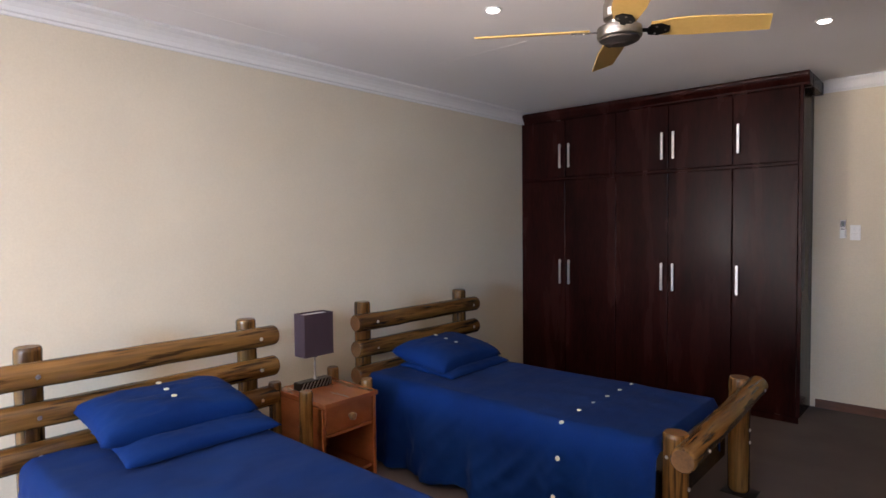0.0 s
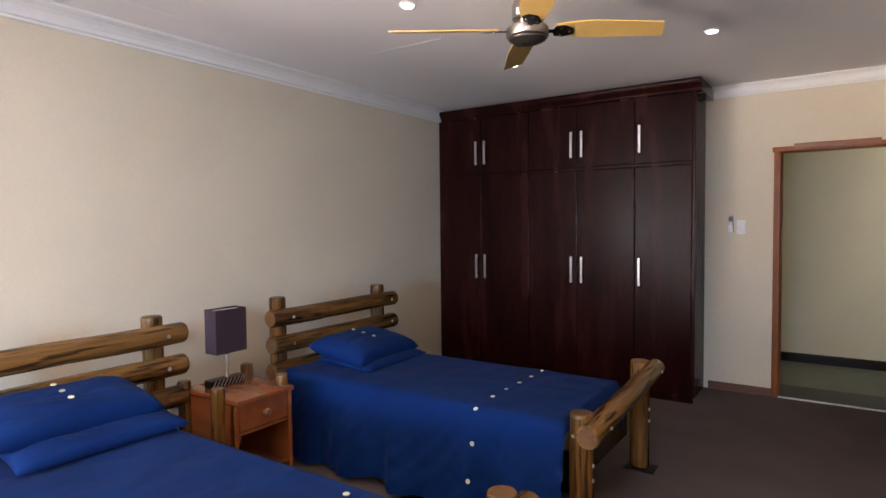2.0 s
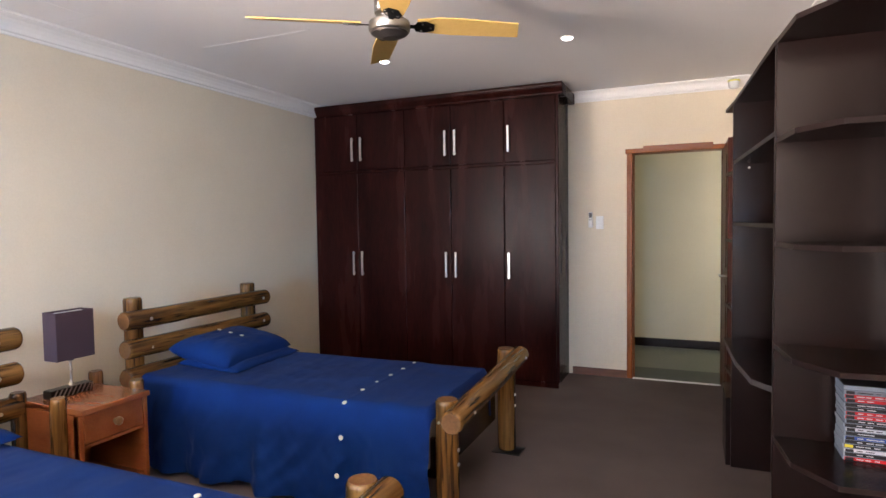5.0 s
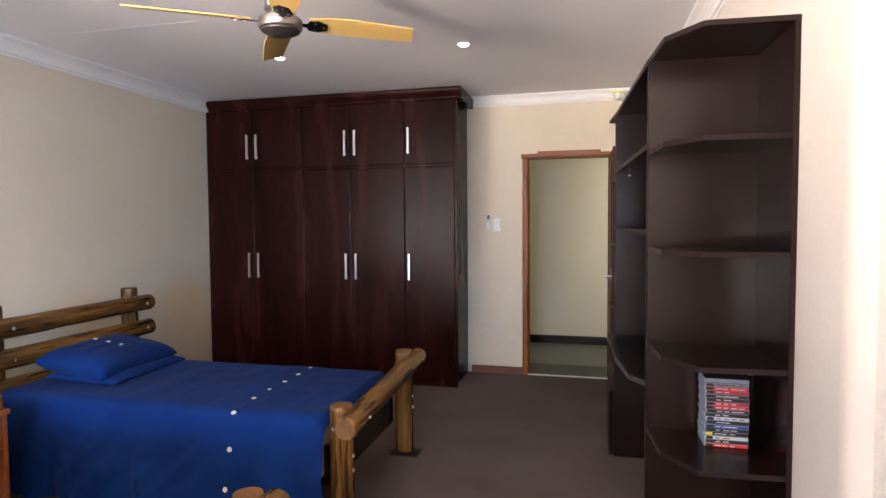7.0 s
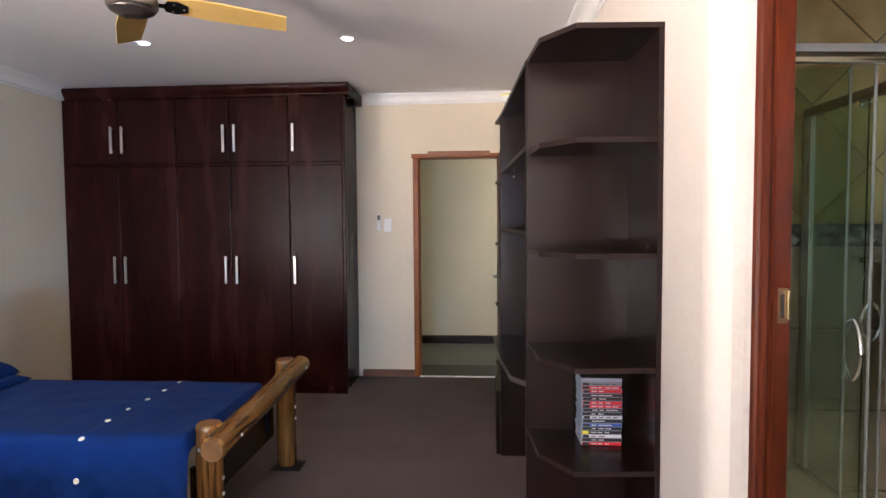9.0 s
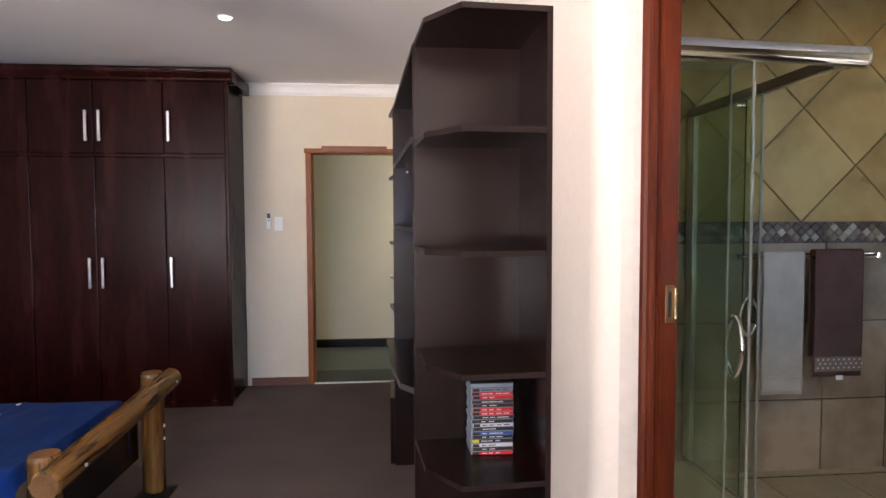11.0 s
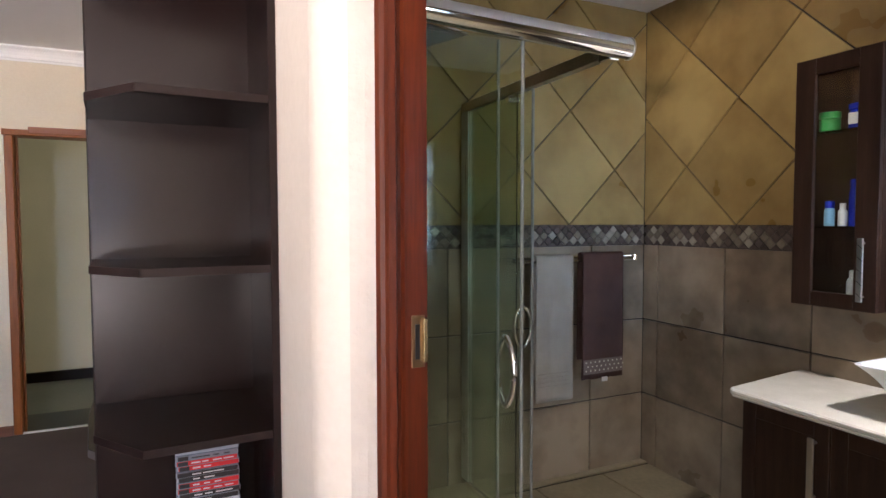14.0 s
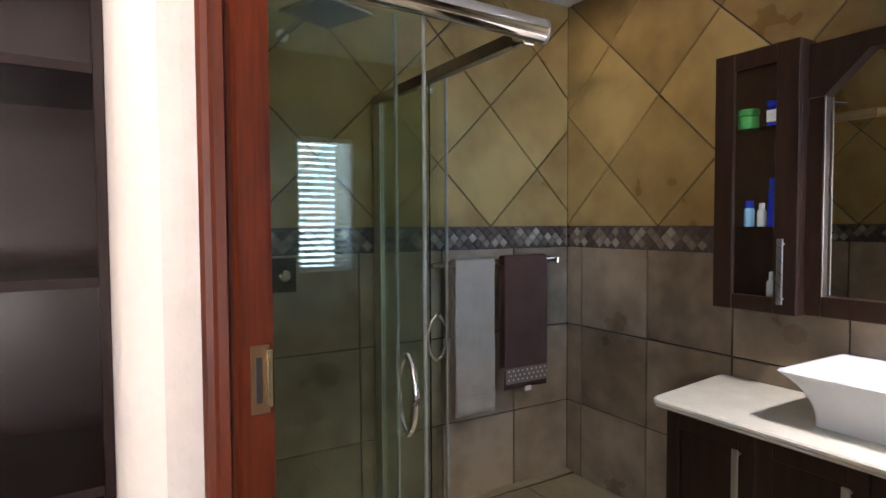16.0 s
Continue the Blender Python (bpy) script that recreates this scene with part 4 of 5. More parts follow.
def curve_bar(points, radius, sides=12, flat=1.0):
    """A bent round bar through the points."""
    bm = bmesh.new()
    pts = [Vector(p) for p in points]
    rings = []
    for i, p in enumerate(pts):
        d = (pts[min(i + 1, len(pts) - 1)] - pts[max(i - 1, 0)]).normalized()
        q = d.to_track_quat("Z", "Y")
        rings.append([bm.verts.new(p + q @ Vector((math.cos(2 * math.pi * k / sides) * radius, math.sin(2 * math.pi * k / sides) * radius * flat, 0))) for k in range(sides)])
    for a, b in zip(rings, rings[1:]):
        for k in range(sides):
            bm.faces.new((a[k], a[(k + 1) % sides], b[(k + 1) % sides], b[k]))
    bm.faces.new(rings[0][::-1])
    bm.faces.new(rings[-1])
    bmesh.ops.recalc_face_normals(bm, faces=bm.faces)
    return bm
for s in (-1, 1):
    arc = [(5.215, SY0 - 0.011 + s * (0.005 + 0.045 * math.sin(math.pi * k / 14) ** 0.7), 0.925 + 0.20 * k / 14) for k in range(15)]
    part("handle", curve_bar(arc, 0.009), CHROME, sh, "bowed chrome door handle", smooth=True)
    arc = [(SX1 + 0.009 + s * (0.005 + 0.040 * math.sin(math.pi * k / 14) ** 0.7), 5.075, 0.915 + 0.18 * k / 14) for k in range(15)]
    part("handle", curve_bar(arc, 0.008), CHROME, sh, "bowed chrome door handle", smooth=True)

hd2 = thing("rain_shower", (5.27, 5.08, 2.19), "square chrome rain shower head on a wall arm", "shower head")
bm = box(-0.115, 0.115, -0.115, 0.115, 2.185, 2.197, 0.003)
bmesh.ops.transform(bm, matrix=pose(5.265, 5.08, 0, 0, 0, 22), verts=bm.verts)
part("plate", bm, CHROME, hd2)
bm = box(-0.105, 0.105, -0.105, 0.105, 2.1825, 2.1848, 0.001)
bmesh.ops.transform(bm, matrix=pose(5.265, 5.08, 0, 0, 0, 22), verts=bm.verts)
part("nozzle_face", bm, DARKMETAL, hd2, "dark nozzle face")
part("arm", curve_bar([(5.265, BY1 - 0.002, 2.26)] + [(5.265, 5.30 - 0.03 * k, 2.26) for k in range(6)] + [(5.265, 5.10, 2.255), (5.265, 5.083, 2.24), (5.265, 5.08, 2.198)], 0.010), CHROME, hd2, smooth=True)
part("rose", tube((5.265, BY1 - 0.001, 2.26), (5.265, BY1 - 0.012, 2.26), 0.028, sides=20, bevel=0.003), CHROME, hd2, smooth=True)
mx = thing("shower_mixer", (5.25, BY1, 1.23), "square chrome shower mixer with lever", "shower mixer")
part("plate", box(5.19, 5.31, BY1 - 0.012, BY1 - 0.001, 1.16, 1.31, 0.004, 2), DARKMETAL, mx, "dark square backplate")
part("knob", tube((5.25, BY1 - 0.012, 1.235), (5.25, BY1 - 0.05, 1.235), 0.024, sides=22, bevel=0.003), CHROME, mx, smooth=True)
part("lever", box(5.225, 5.238, BY1 - 0.11, BY1 - 0.04, 1.245, 1.262, 0.003), CHROME, mx)

# ---- towels ----
tr = thing("towel_rail", (6.35, 5.58, 1.25), "double chrome towel rail with towels hanging on it", "towel rail")
for y, z in ((5.555, 1.262), (5.505, 1.245)):
    part("bar", tube((5.93, y, z), (6.72, y, z), 0.007, sides=12), CHROME, tr, smooth=True)
for x in (5.925, 6.725):
    part("bracket", box(x - 0.012, x + 0.012, 5.49, BY1 - 0.001, 1.238, 1.272, 0.004), CHROME, tr)


def towel(name, x0, x1, ytop, ztop, zfront, zback, material, label, seed, thick=0.012):
    t = thing(name, ((x0 + x1) / 2, ytop, ztop), label, "towel", "bath towels")
    bm = bmesh.new()
    nx, path = 26, []
    for k in range(26):
        path.append((-0.019, zfront + (ztop - zfront) * k / 25, k / 25))
    for k in range(1, 8):
        a = math.pi * k / 8
        path.append((-0.019 * math.cos(a), ztop + 0.017 * math.sin(a), 1))
    for k in range(12):
        path.append((0.019, ztop - (ztop - zback) * k / 11, 1 - k / 11))
    for off in (0, 1):
        rows = []
        for i in range(nx + 1):
            u = i / nx
            row = []
            for dy, z, s in path:
                side = -1 if dy < 0 else 1
                f = (1 - s) * (0.010 * noise.noise((u * 3 + seed, s, side)) + 0.004 * noise.noise((u * 9 + seed, s * 3, side)))
                xx = x0 + (x1 - x0) * u + 0.006 * (1 - s) * noise.noise((s * 4, u * 2, seed))
                row.append(bm.verts.new((xx, ytop + dy - f - off * thick * 0.4 * (-1 if dy < 0 else 1) * -1 * 0 + (dy / 0.019) * off * thick * 0.35, z + (0.004 * off if s == 1 else 0) + 0.004 * noise.noise((u * 5, seed, 1)) * (s == 0))))
            rows.append(row)
        for a, b in zip(rows, rows[1:]):
            for i in range(len(a) - 1):
                bm.faces.new((a[i], b[i], b[i + 1], a[i + 1]) if off else (a[i + 1], b[i + 1], b[i], a[i]))
        if off == 0:
            inner = rows
    for i in range(nx):
        for e in (0, -1):
            bm.faces.new((inner[i][e], inner[i + 1][e], rows[i + 1][e], rows[i][e]))
    for e in (0, -1):
        for k in range(len(path) - 1):
            bm.faces.new((inner[e][k], inner[e][k + 1], rows[e][k + 1], rows[e][k]))
    bmesh.ops.recalc_face_normals(bm, faces=bm.faces)
    for f in bm.faces:
        f.smooth = True
    part("cloth", bm, material, t)
    return t
tw = towel("towel", 6.05, 6.285, 5.505, 1.262, 0.505, 0.62, TOWEL_W, "white terry towel with ribbed hem hanging on the rail", 2)
for k in range(4):
    part("rib", box(6.056, 6.279, 5.4745, 5.4785, 0.585 + 0.022 * k, 0.591 + 0.022 * k, 0.001), TOWEL_W, tw)
tb = towel("towel", 6.345, 6.625, 5.505, 1.270, 0.595, 0.70, TOWEL_B, "brown terry towel with a studded border hanging on the rail", 7)
part("border", box(6.351, 6.619, 5.4735, 5.4775, 0.625, 0.705, 0.001), surface("taupe_border", (0.14, 0.10, 0.085), (0.20, 0.15, 0.125), 0.8, 10, 200, bump=0.4), tb, "taupe satin border")
for r in range(3):
    for k in range(9):
        x = 6.367 + 0.030 * k + 0.012 * (r % 2)
        part("stud", box(x - 0.004, x + 0.004, 5.4715, 5.4736, 0.640 + 0.023 * r, 0.648 + 0.023 * r, 0.001), BUTTON, tb, "small pale stud")
part("tag", box(6.48, 6.52, 5.480, 5.482, 0.575, 0.60), PLASTIC, tb, "white care tag")

# ---- vanity ----
VX, VY0, VY1, VZ = 6.355, 3.10, 4.585, 0.79
ct = thing("worktop", (6.66, 3.85, VZ - 0.03), "cream polished stone vanity top", "worktop")
part("slab", prism([(VX, VY0), (BX - 0.001, VY0), (BX - 0.001, VY1 + 0.065), (VX + 0.02, VY1 - 0.005), (VX, VY1 - 0.025)], VZ - 0.022, VZ, 0.006), STONE, ct)
part("edge_lip", prism([(VX + 0.005, VY0 + 0.005), (BX - 0.002, VY0 + 0.005), (BX - 0.002, VY1 + 0.057), (VX + 0.022, VY1 - 0.012), (VX + 0.005, VY1 - 0.03)], VZ - 0.031, VZ - 0.0222, 0.003), STONE, ct)
va = thing("vanity_cabinet", (6.7, 3.85, 0), "dark wood bathroom vanity cabinet with steel bar handles", "vanity cabinet")
part("body", box(VX + 0.075, BX - 0.001, VY0 + 0.03, VY1 - 0.045, 0.08, VZ - 0.032, 0.002), VANITY, va)
part("plinth", box(VX + 0.13, BX - 0.001, VY0 + 0.03, VY1 - 0.045, 0.0, 0.079, 0.002), VANITY, va)
ye = [VY1 - 0.045, 4.195, 3.86, 3.50, VY0 + 0.03]
for i in range(4):
    d = part("door", box(VX + 0.052, VX + 0.073, ye[i + 1] + 0.003, ye[i] - 0.003, 0.09, VZ - 0.045, 0.003), VANITY, va)
    a, b = ye[i + 1] + 0.003, ye[i] - 0.003
    for bx_ in ((a, a + 0.055, 0.09, VZ - 0.045), (b - 0.055, b, 0.09, VZ - 0.045), (a + 0.056, b - 0.056, 0.09, 0.145), (a + 0.056, b - 0.056, VZ - 0.10, VZ - 0.045)):
        part("door_frame", box(VX + 0.044, VX + 0.0515, bx_[0], bx_[1], bx_[2], bx_[3], 0.002), VANITY, d)
    hy = a + 0.045
    part("handle", box(VX + 0.010, VX + 0.018, hy - 0.012, hy + 0.012, 0.46, 0.695, 0.002), STEEL, d, "brushed steel bar handle")
    for z in (0.48, 0.675):
        part("handle_post", tube((VX + 0.018, hy, z), (VX + 0.044, hy, z), 0.005, sides=10), STEEL, d)


def basin(cx, cy, z0, z1):
    """A square vessel basin whose walls flare outwards in a curve."""
    bm = bmesh.new()
    def ring(hx, hy, z, r):
        vs = []
        for qx, qy, a0 in ((1, 1, 0), (-1, 1, 90), (-1, -1, 180), (1, -1, 270)):
            for k in range(6):
                a = radians(a0 + 90 * k / 5)
                vs.append(bm.verts.new((cx + qx * (hx - r) + r * math.cos(a), cy + qy * (hy - r) + r * math.sin(a), z)))
        return vs
    prof = []
    for k in range(13):
        t = k / 12
        prof.append((0.145 + 0.075 * t ** 2.4, 0.165 + 0.085 * t ** 2.4, z0 + (z1 - z0) * t, 0.02))
    prof += [(0.222, 0.252, z1 + 0.002, 0.022), (0.219, 0.249, z1 + 0.005, 0.022), (0.208, 0.238, z1 + 0.004, 0.022), (0.203, 0.233, z1 - 0.004, 0.022)]
    for k in range(1, 9):
        t = k / 8
        prof.append((0.203 - 0.085 * t ** 1.3, 0.233 - 0.085 * t ** 1.3, z1 - 0.004 - 0.115 * t, 0.03))
    rings = [ring(*p) for p in prof]
    n = len(rings[0])
    for a, b in zip(rings, rings[1:]):
        for k in range(n):
            bm.faces.new((a[k], a[(k + 1) % n], b[(k + 1) % n], b[k]))
    bm.faces.new(rings[0][::-1])
    bm.faces.new(rings[-1])
    bmesh.ops.recalc_face_normals(bm, faces=bm.faces)
    return bm
ba = thing("basin", (6.70, 3.94, VZ), "white ceramic square vessel basin with flared sides", "basin")
part("bowl", basin(6.687, 3.920, VZ + 0.001, VZ + 0.173), WHITE, ba, smooth=True)
part("drain", tube((6.70, 3.945, VZ + 0.046), (6.70, 3.945, VZ + 0.049), 0.022, sides=20), CHROME, ba)

# ---- wall cabinet and mirror ----
wc = thing("wall_cabinet", (6.9, 4.45, 1.1), "dark wood wall cabinet with a glass door, bottles inside", "wall cabinet")
CX, CY0, CY1, CZ0, CZ1 = 6.80, 4.285, 4.625, 1.10, 2.135
part("side_panel", box(CX + 0.024, BX - 0.001, CY0, CY0 + 0.016, CZ0, CZ1, 0.001), VANITY, wc)
part("side_panel", box(CX + 0.024, BX - 0.001, CY1 - 0.016, CY1, CZ0, CZ1, 0.001), VANITY, wc)
part("top_panel", box(CX + 0.024, BX - 0.001, CY0 + 0.017, CY1 - 0.017, CZ1 - 0.016, CZ1, 0.001), VANITY, wc)
part("bottom_panel", box(CX + 0.024, BX - 0.001, CY0 + 0.017, CY1 - 0.017, CZ0, CZ0 + 0.016, 0.001), VANITY, wc)
part("back_panel", box(BX - 0.010, BX - 0.002, CY0 + 0.017, CY1 - 0.017, CZ0 + 0.017, CZ1 - 0.017), VANITY, wc)
for z in (1.435, 1.83):
    sp = part("glass_shelf", box(CX + 0.03, BX - 0.012, CY0 + 0.018, CY1 - 0.018, z - 0.006, z, 0.001), GLASS, wc)
cd = part("door", box(CX, CX + 0.022, CY1 - 0.082, CY1, CZ0, CZ1, 0.0015), VANITY, wc)
part("door_stile", box(CX, CX + 0.022, CY0, CY0 + 0.085, CZ0, CZ1, 0.0015), VANITY, cd)
part("door_rail", box(CX + 0.0005, CX + 0.0215, CY0 + 0.0855, CY1 - 0.0825, CZ0, CZ0 + 0.062, 0.003), VANITY, cd)
part("door_rail", box(CX + 0.0005, CX + 0.0215, CY0 + 0.0855, CY1 - 0.0825, CZ1 - 0.067, CZ1, 0.003), VANITY, cd)
gp = part("door_pane", box(CX + 0.010, CX + 0.014, CY0 + 0.084, CY1 - 0.081, CZ0 + 0.060, CZ1 - 0.065), GLASS, cd, "clear glass pane")
gp.visible_shadow = False
part("handle", box(CX - 0.030, CX - 0.022, 4.320, 4.344, 1.140, 1.390, 0.002), STEEL, cd, "brushed steel bar handle")
for z in (1.16, 1.37):
    part("handle_post", tube((CX - 0.022, 4.332, z), (CX + 0.001, 4.332, z), 0.005, sides=10), STEEL, cd)
for k in range(5):
    z = 1.155 + 0.048 * k
    bmk = prism([(4.321, z), (4.343, z + 0.02), (4.343, z + 0.022), (4.321, z + 0.002)], CX - 0.0306, CX - 0.0301, 0, "x")
    part("etched_line", bmk, DARKMETAL, cd)


def bottle(name, x, y, z, r, h, body, cap, caph, label, neck=0.5):
    t = thing(name, (x, y, z), label, name.replace("_", " "))
    part("body", turned([(r * 0.92, z + 0.0005), (r, z + 0.004), (r, z + h * 0.85), (r * 0.85, z + h * 0.95), (r * neck, z + h)], x, y, 20), body, t, smooth=True)
    part("cap", turned([(r * neck * 1.1, z + h), (r * neck * 1.1, z + h + caph * 0.9), (r * neck, z + h + caph)], x, y, 18), cap, t, smooth=True)
    return t
GREEN = base_mat("green_plastic", (0.035, 0.22, 0.05), 0.3)
COBALT = base_mat("cobalt_plastic", (0.015, 0.03, 0.42), 0.25)
SKY = base_mat("pale_blue_plastic", (0.25, 0.50, 0.75), 0.3)
bottle("cream_jar", 6.863, 4.515, 1.8305, 0.038, 0.055, GREEN, GREEN, 0.025, "round green plastic cream jar with lid", 0.95)
cj = bottle("cream_jar", 6.863, 4.400, 1.8305, 0.036, 0.075, COBALT, COBALT, 0.022, "cobalt blue cream jar with white label", 0.95)
part("label", box(6.8250, 6.8275, 4.380, 4.420, 1.845, 1.89), PLASTIC, cj, "white paper label")
bottle("small_bottle", 6.86, 4.505, 1.4355, 0.020, 0.075, SKY, COBALT, 0.03, "pale blue bottle with a dark blue cap", 0.8)
bottle("small_bottle", 6.865, 4.455, 1.4355, 0.017, 0.07, PLASTIC, PLASTIC, 0.025, "small white plastic bottle", 0.6)
bottle("spray_can", 6.862, 4.405, 1.4355, 0.022, 0.16, COBALT, COBALT, 0.03, "tall cobalt blue spray can", 0.8)
bottle("small_bottle", 6.86, 4.40, 1.1165, 0.026, 0.11, PLASTIC, PLASTIC, 0.03, "white lotion bottle with cap", 0.6)

mr = thing("mirror", (6.94, 3.95, 1.1), "wall mirror in a dark wood frame with cut corners", "mirror")
MY0, MY1, MZ0, MZ1, MX = 3.35, 4.284, 1.10, 2.115, 6.862
part("glass", box(MX + 0.030, MX + 0.034, MY0 + 0.05, MY1 - 0.05, MZ0 + 0.06, MZ1 - 0.04), MIRROR, mr, "silvered mirror glass")
part("backing", box(MX + 0.0345, BX - 0.001, MY0, MY1, MZ0, MZ1), VANITY, mr)
part("frame_side", box(MX, MX + 0.034, MY1 - 0.055, MY1, MZ0, 1.915, 0.003), VANITY, mr)
part("frame_side", box(MX, MX + 0.034, MY0, MY0 + 0.055, MZ0, 1.915, 0.003), VANITY, mr)
part("frame_bottom", box(MX, MX + 0.0335, MY0 + 0.0555, MY1 - 0.0555, MZ0, MZ0 + 0.075, 0.003), VANITY, mr)
part("frame_top", prism([(MY1, 1.916), (MY1 - 0.055, 1.916), (MY1 - 0.20, 2.055), (MY0 + 0.20, 2.055), (MY0 + 0.055, 1.916), (MY0, 1.916), (MY0, MZ1), (MY1, MZ1)], MX, MX + 0.0338, 0.0, "x"), VANITY, mr)
part("inner_bead", box(MX - 0.002, MX + 0.004, MY1 - 0.061, MY1 - 0.0555, MZ0 + 0.075, 1.915, 0.001), NICKEL, mr, "thin grey inner bead")

# ---- bathroom window with blind ----
bw = tagged(thing("window_bathroom", (6.04, 1.48, 1.1), "white framed bathroom window", "window"), kind="structure")
for x0, x1, z0, z1 in ((5.822, 5.86, 1.102, 2.098), (6.22, 6.258, 1.102, 2.098), (5.861, 6.219, 1.102, 1.14), (5.861, 6.219, 2.06, 2.098)):
    part("window_frame", box(x0, x1, 1.42, 1.46, z0, z1, 0.003), PLASTIC, bw)
bp = part("pane", box(5.861, 6.219, 1.438, 1.442, 1.141, 2.059), GLASS, bw)
bp.visible_shadow = False
bl = thing("venetian_blind", (6.04, 1.56, 1.1), "white slatted venetian blind, slats half open", "blind")
part("headrail", box(5.83, 6.25, 1.50, 1.545, 2.055, 2.095, 0.003), PLASTIC, bl)
for k in range(21):
    bm = box(5.835, 6.245, -0.022, 0.022, -0.0012, 0.0012)
    bmesh.ops.transform(bm, matrix=pose(0, 1.523, 1.125 + 0.0445 * k, 33, 0, 0), verts=bm.verts)
    part("slat", bm, PLASTIC, bl)
for x in (5.91, 6.17):
    part("cord", tube((x, 1.548, 1.11), (x, 1.548, 2.056), 0.0015, sides=6), PLASTIC, bl)


# ---- tiles ----
def clip(poly, axis, limit, keep_low):
    """Cuts an outline of (a, z) pairs at a line."""
    out = []
    for i, p in enumerate(poly):
        q = poly[(i + 1) % len(poly)]
        pin, qin = ((p[axis] <= limit) == keep_low) or p[axis] == limit, ((q[axis] <= limit) == keep_low) or q[axis] == limit
        if pin:
            out.append(p)
        if pin != qin and abs(q[axis] - p[axis]) > 1e-9:
            t = (limit - p[axis]) / (q[axis] - p[axis])
            out.append((p[0] + (q[0] - p[0]) * t, p[1] + (q[1] - p[1]) * t))
    return out


def tile_piece(poly, wall, material, parent, thick=0.010, nm="tile", cache={}):
    """One tile with eased edges, its back on the wall's bed."""
    if len(poly) < 3:
        return
    area2 = abs(sum(poly[i][0] * poly[(i + 1) % len(poly)][1] - poly[(i + 1) % len(poly)][0] * poly[i][1] for i in range(len(poly))))
    if area2 < 2e-4:
        return
    ca, cz = sum(p[0] for p in poly) / len(poly), sum(p[1] for p in poly) / len(poly)
    key = (wall, nm, thick, tuple((round(p[0] - ca, 4), round(p[1] - cz, 4)) for p in poly))
    if key not in cache:
        bm = bmesh.new()
        ease = 0.0015
        layers = []
        for h, sc in ((0, 0), (thick - ease, 0), (thick, ease)):
            vs = []
            for a, z in poly:
                da, dz = a - ca, z - cz
                k = 1 - sc / max(0.01, math.hypot(da, dz))
                da, dz = da * k, dz * k
                vs.append(bm.verts.new({"n": (da, -h, dz), "e": (-h, da, dz), "w": (h, da, dz), "s": (da, h, dz), "f": (da, dz, h)}[wall]))
            layers.append(vs)
        n = len(poly)
        for a, b in zip(layers, layers[1:]):
            for i in range(n):
                bm.faces.new((a[i], a[(i + 1) % n], b[(i + 1) % n], b[i]))
        bm.faces.new(layers[-1])
        bmesh.ops.recalc_face_normals(bm, faces=bm.faces)
        me = bpy.data.meshes.new(nm)
        bm.to_mesh(me)
        bm.free()
        cache[key] = me
    me = cache[key]
    at = {"n": (ca, BY1 + 0.010, cz), "e": (BX + 0.010, ca, cz), "w": (XP + 0.002, ca, cz), "s": (ca, BY0 - 0.011, cz), "f": (ca, cz, -0.010)}[wall]
    ob = new(nm, me)
    if not me.materials:
        me.materials.append(material)
    ob.location = Vector(at) - ORIGIN[parent.name]
    ob.parent = parent
    if me.materials[0] != material:
        ob.material_slots[0].link = "OBJECT"
        ob.material_slots[0].material = material
    return ob


def square(a, z, w, h, gap=0.008):
    return [(a + gap / 2, z + gap / 2), (a + w - gap / 2, z + gap / 2), (a + w - gap / 2, z + h - gap / 2), (a + gap / 2, z + h - gap / 2)]


def diamond(a, z, r, gap=0.008):
    r -= gap * 0.707
    return [(a, z - r), (a + r, z), (a, z + r), (a - r, z)]


north, east, bfloor = bpy.data.objects["wall_bath_north"], bpy.data.objects["wall_bath_east"], bpy.data.objects["floor_bath"]
ZF0, ZF1 = 1.322, 1.436
TS = 0.455
random.seed(11)
wwall = setting("wall_bath_west", box(XP + 0.0005, XP + 0.003, 3.99, BY1 + 0.011, 0, BZC - 0.001), GROUT)
wwall2 = setting("wall_bath_west", box(XP + 0.0005, XP + 0.003, BY0 - 0.011, 2.895, 0, BZC - 0.001), GROUT)
south = bpy.data.objects["wall_bath_south"]
RUNS = (("w", wwall, 3.992, BY1 - 0.002, 5.105, 5.052, 0, BZC), ("n", north, XP + 0.002, BX - 0.002, 6.52, 6.365, 0, BZC), ("e", east, BY0 + 0.002, BY1 - 0.002, 5.06, 5.000, 0, BZC),
        ("w", wwall2, BY0 + 0.002, 2.893, 5.105, 5.052, 0, BZC), ("s", south, XP + 0.014, 5.815, 6.52, 6.365, 0, BZC), ("s", south, 6.265, BX - 0.002, 6.52, 6.365, 0, BZC),
        ("s", south, 5.818, 6.262, 6.52, 6.365, 0, 1.095), ("s", south, 5.818, 6.262, 6.52, 6.365, 2.105, BZC))
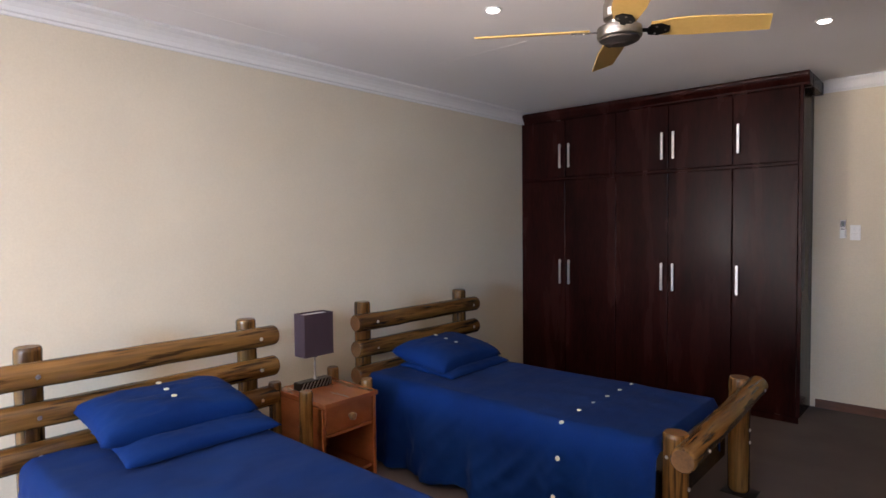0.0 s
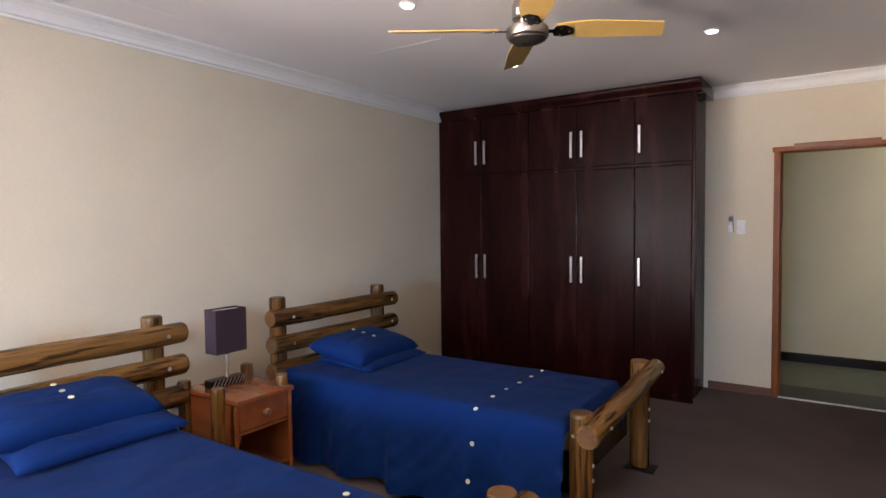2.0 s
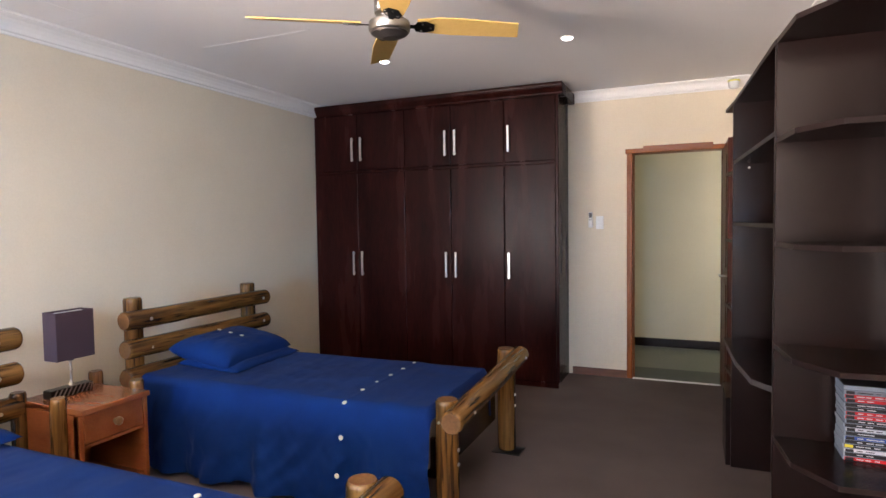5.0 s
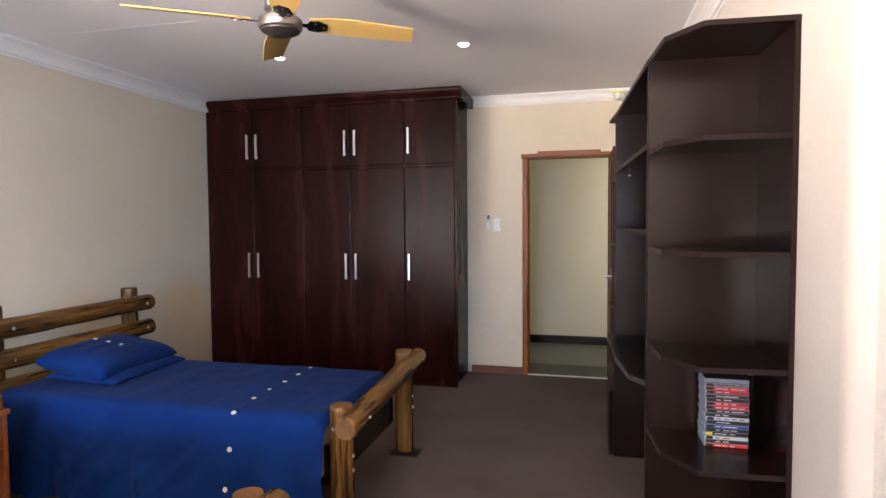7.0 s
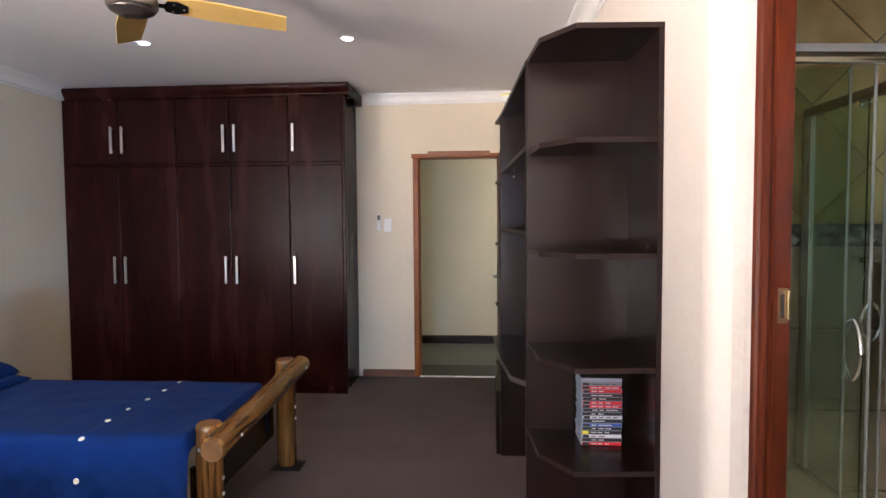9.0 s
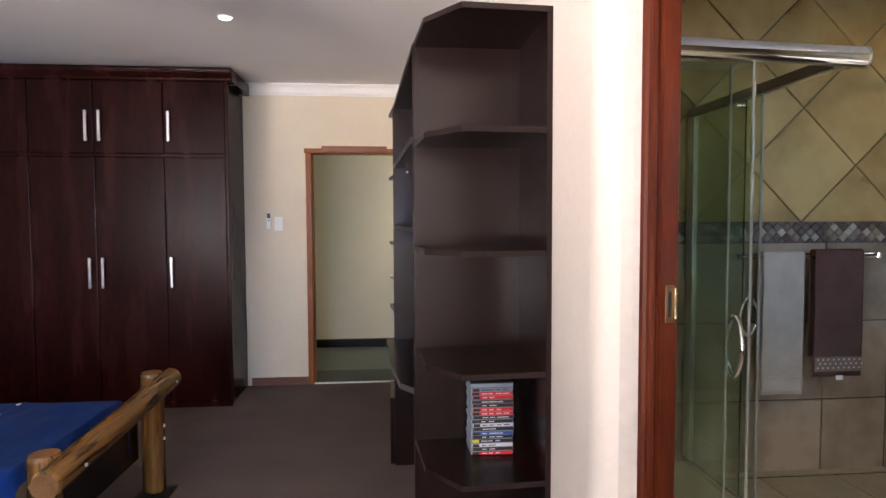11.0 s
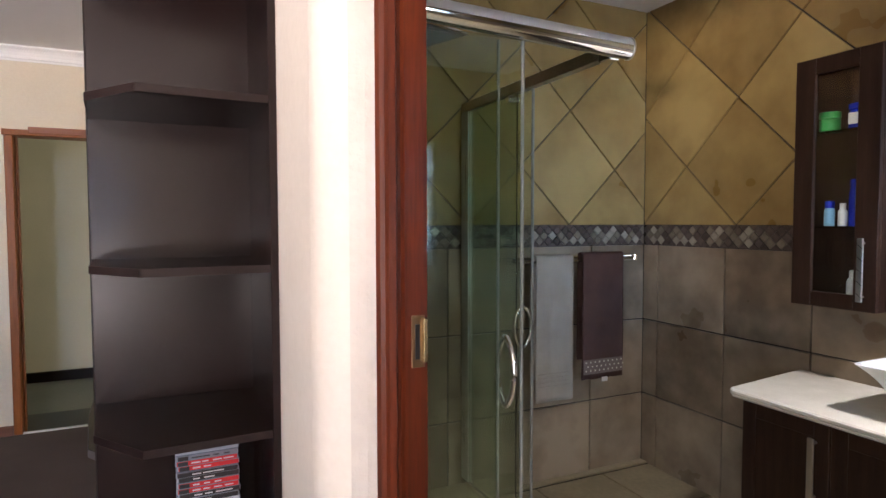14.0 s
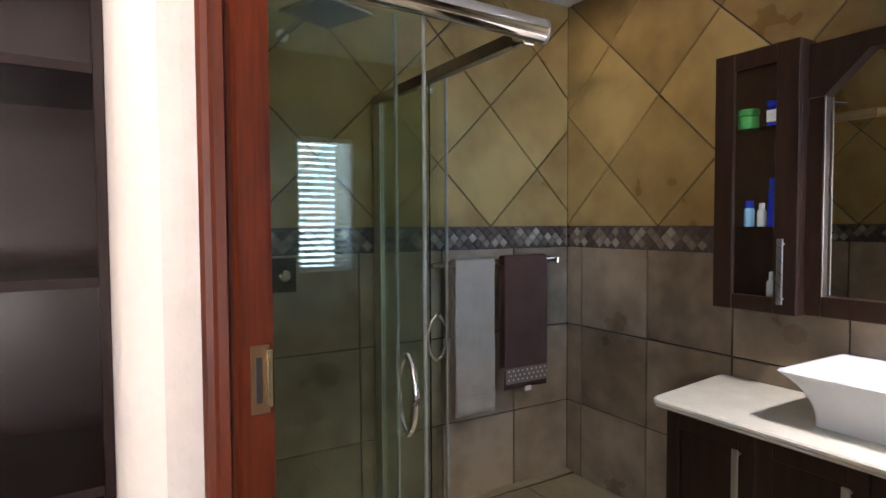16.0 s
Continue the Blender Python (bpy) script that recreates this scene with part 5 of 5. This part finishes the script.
for wall, parent, a_lo, a_hi, joint, dia, z_lo, z_hi in RUNS:
    k0 = math.floor((a_lo - joint) / TS)
    for k in range(k0, k0 + 14):
        for zz in (0.872, 0.422, -0.028):
            sq = square(joint + TS * k, zz, TS, 0.450)
            for ax, lim, low in ((0, a_lo, False), (0, a_hi, True), (1, max(0.002, z_lo), False), (1, z_hi, True)):
                sq = clip(sq, ax, lim, low)
            tile_piece(sq, wall, TILELOW, parent)
    hd_ = 0.318
    i0 = math.floor((a_lo - dia) / hd_) - 1
    for i in range(i0, i0 + 18):
        for j in range(-1, 6):
            if (i + j) % 2 == 0:
                continue
            dm = diamond(dia + hd_ * i, 1.438 + hd_ * j, hd_)
            for ax, lim, low in ((0, a_lo, False), (0, a_hi, True), (1, max(ZF1 + 0.003, z_lo), False), (1, min(BZC - 0.002, z_hi), True)):
                dm = clip(dm, ax, lim, low)
            tile_piece(dm, wall, TILE, parent)
    # mosaic border of small diamonds
    r = 0.0285
    if z_lo > 1 or z_hi < 1.3:
        continue
    f_lo = max({"n": 4.77, "e": 4.1, "w": 4.6, "s": 4.77}[wall], a_lo)
    if parent is wwall2 or a_hi < f_lo:
        continue
    f_hi = a_hi
    n = int((f_hi - f_lo) / r)
    for i in range(n + 1):
        for j in range(5):
            if (i + j) % 2:
                continue
            dm = diamond(f_lo + r * i, ZF0 + r * j, r, 0.003)
            for ax, lim, low in ((0, a_hi, True), (1, ZF0, False), (1, ZF1, True)):
                dm = clip(dm, ax, lim, low)
            mt = random.choice((MOSAIC_D, MOSAIC_D, MOSAIC_M, MOSAIC_M, MOSAIC_L))
            if j in (0, 4):
                mt = MOSAIC_D
            tile_piece(dm, wall, mt, parent, 0.011, "mosaic_tile")
for i in range(5):
    for j in range(9):
        sq = square(XP + 0.455 * i, BY1 - 0.05 - 0.455 * (j + 1), 0.455, 0.455)
        for ax, lim, low in ((0, BX + 0.008, True), (1, BY0, False)):
            sq = clip(sq, ax, lim, low)
        tile_piece(sq, "f", BATHFLOOR, bfloor, 0.010, "floor_tile")
setting("trim_bath_floor", box(XP, BX, BY1 - 0.05, BY1 + 0.002, 0.001, 0.012, 0.002), BATHFLOOR)
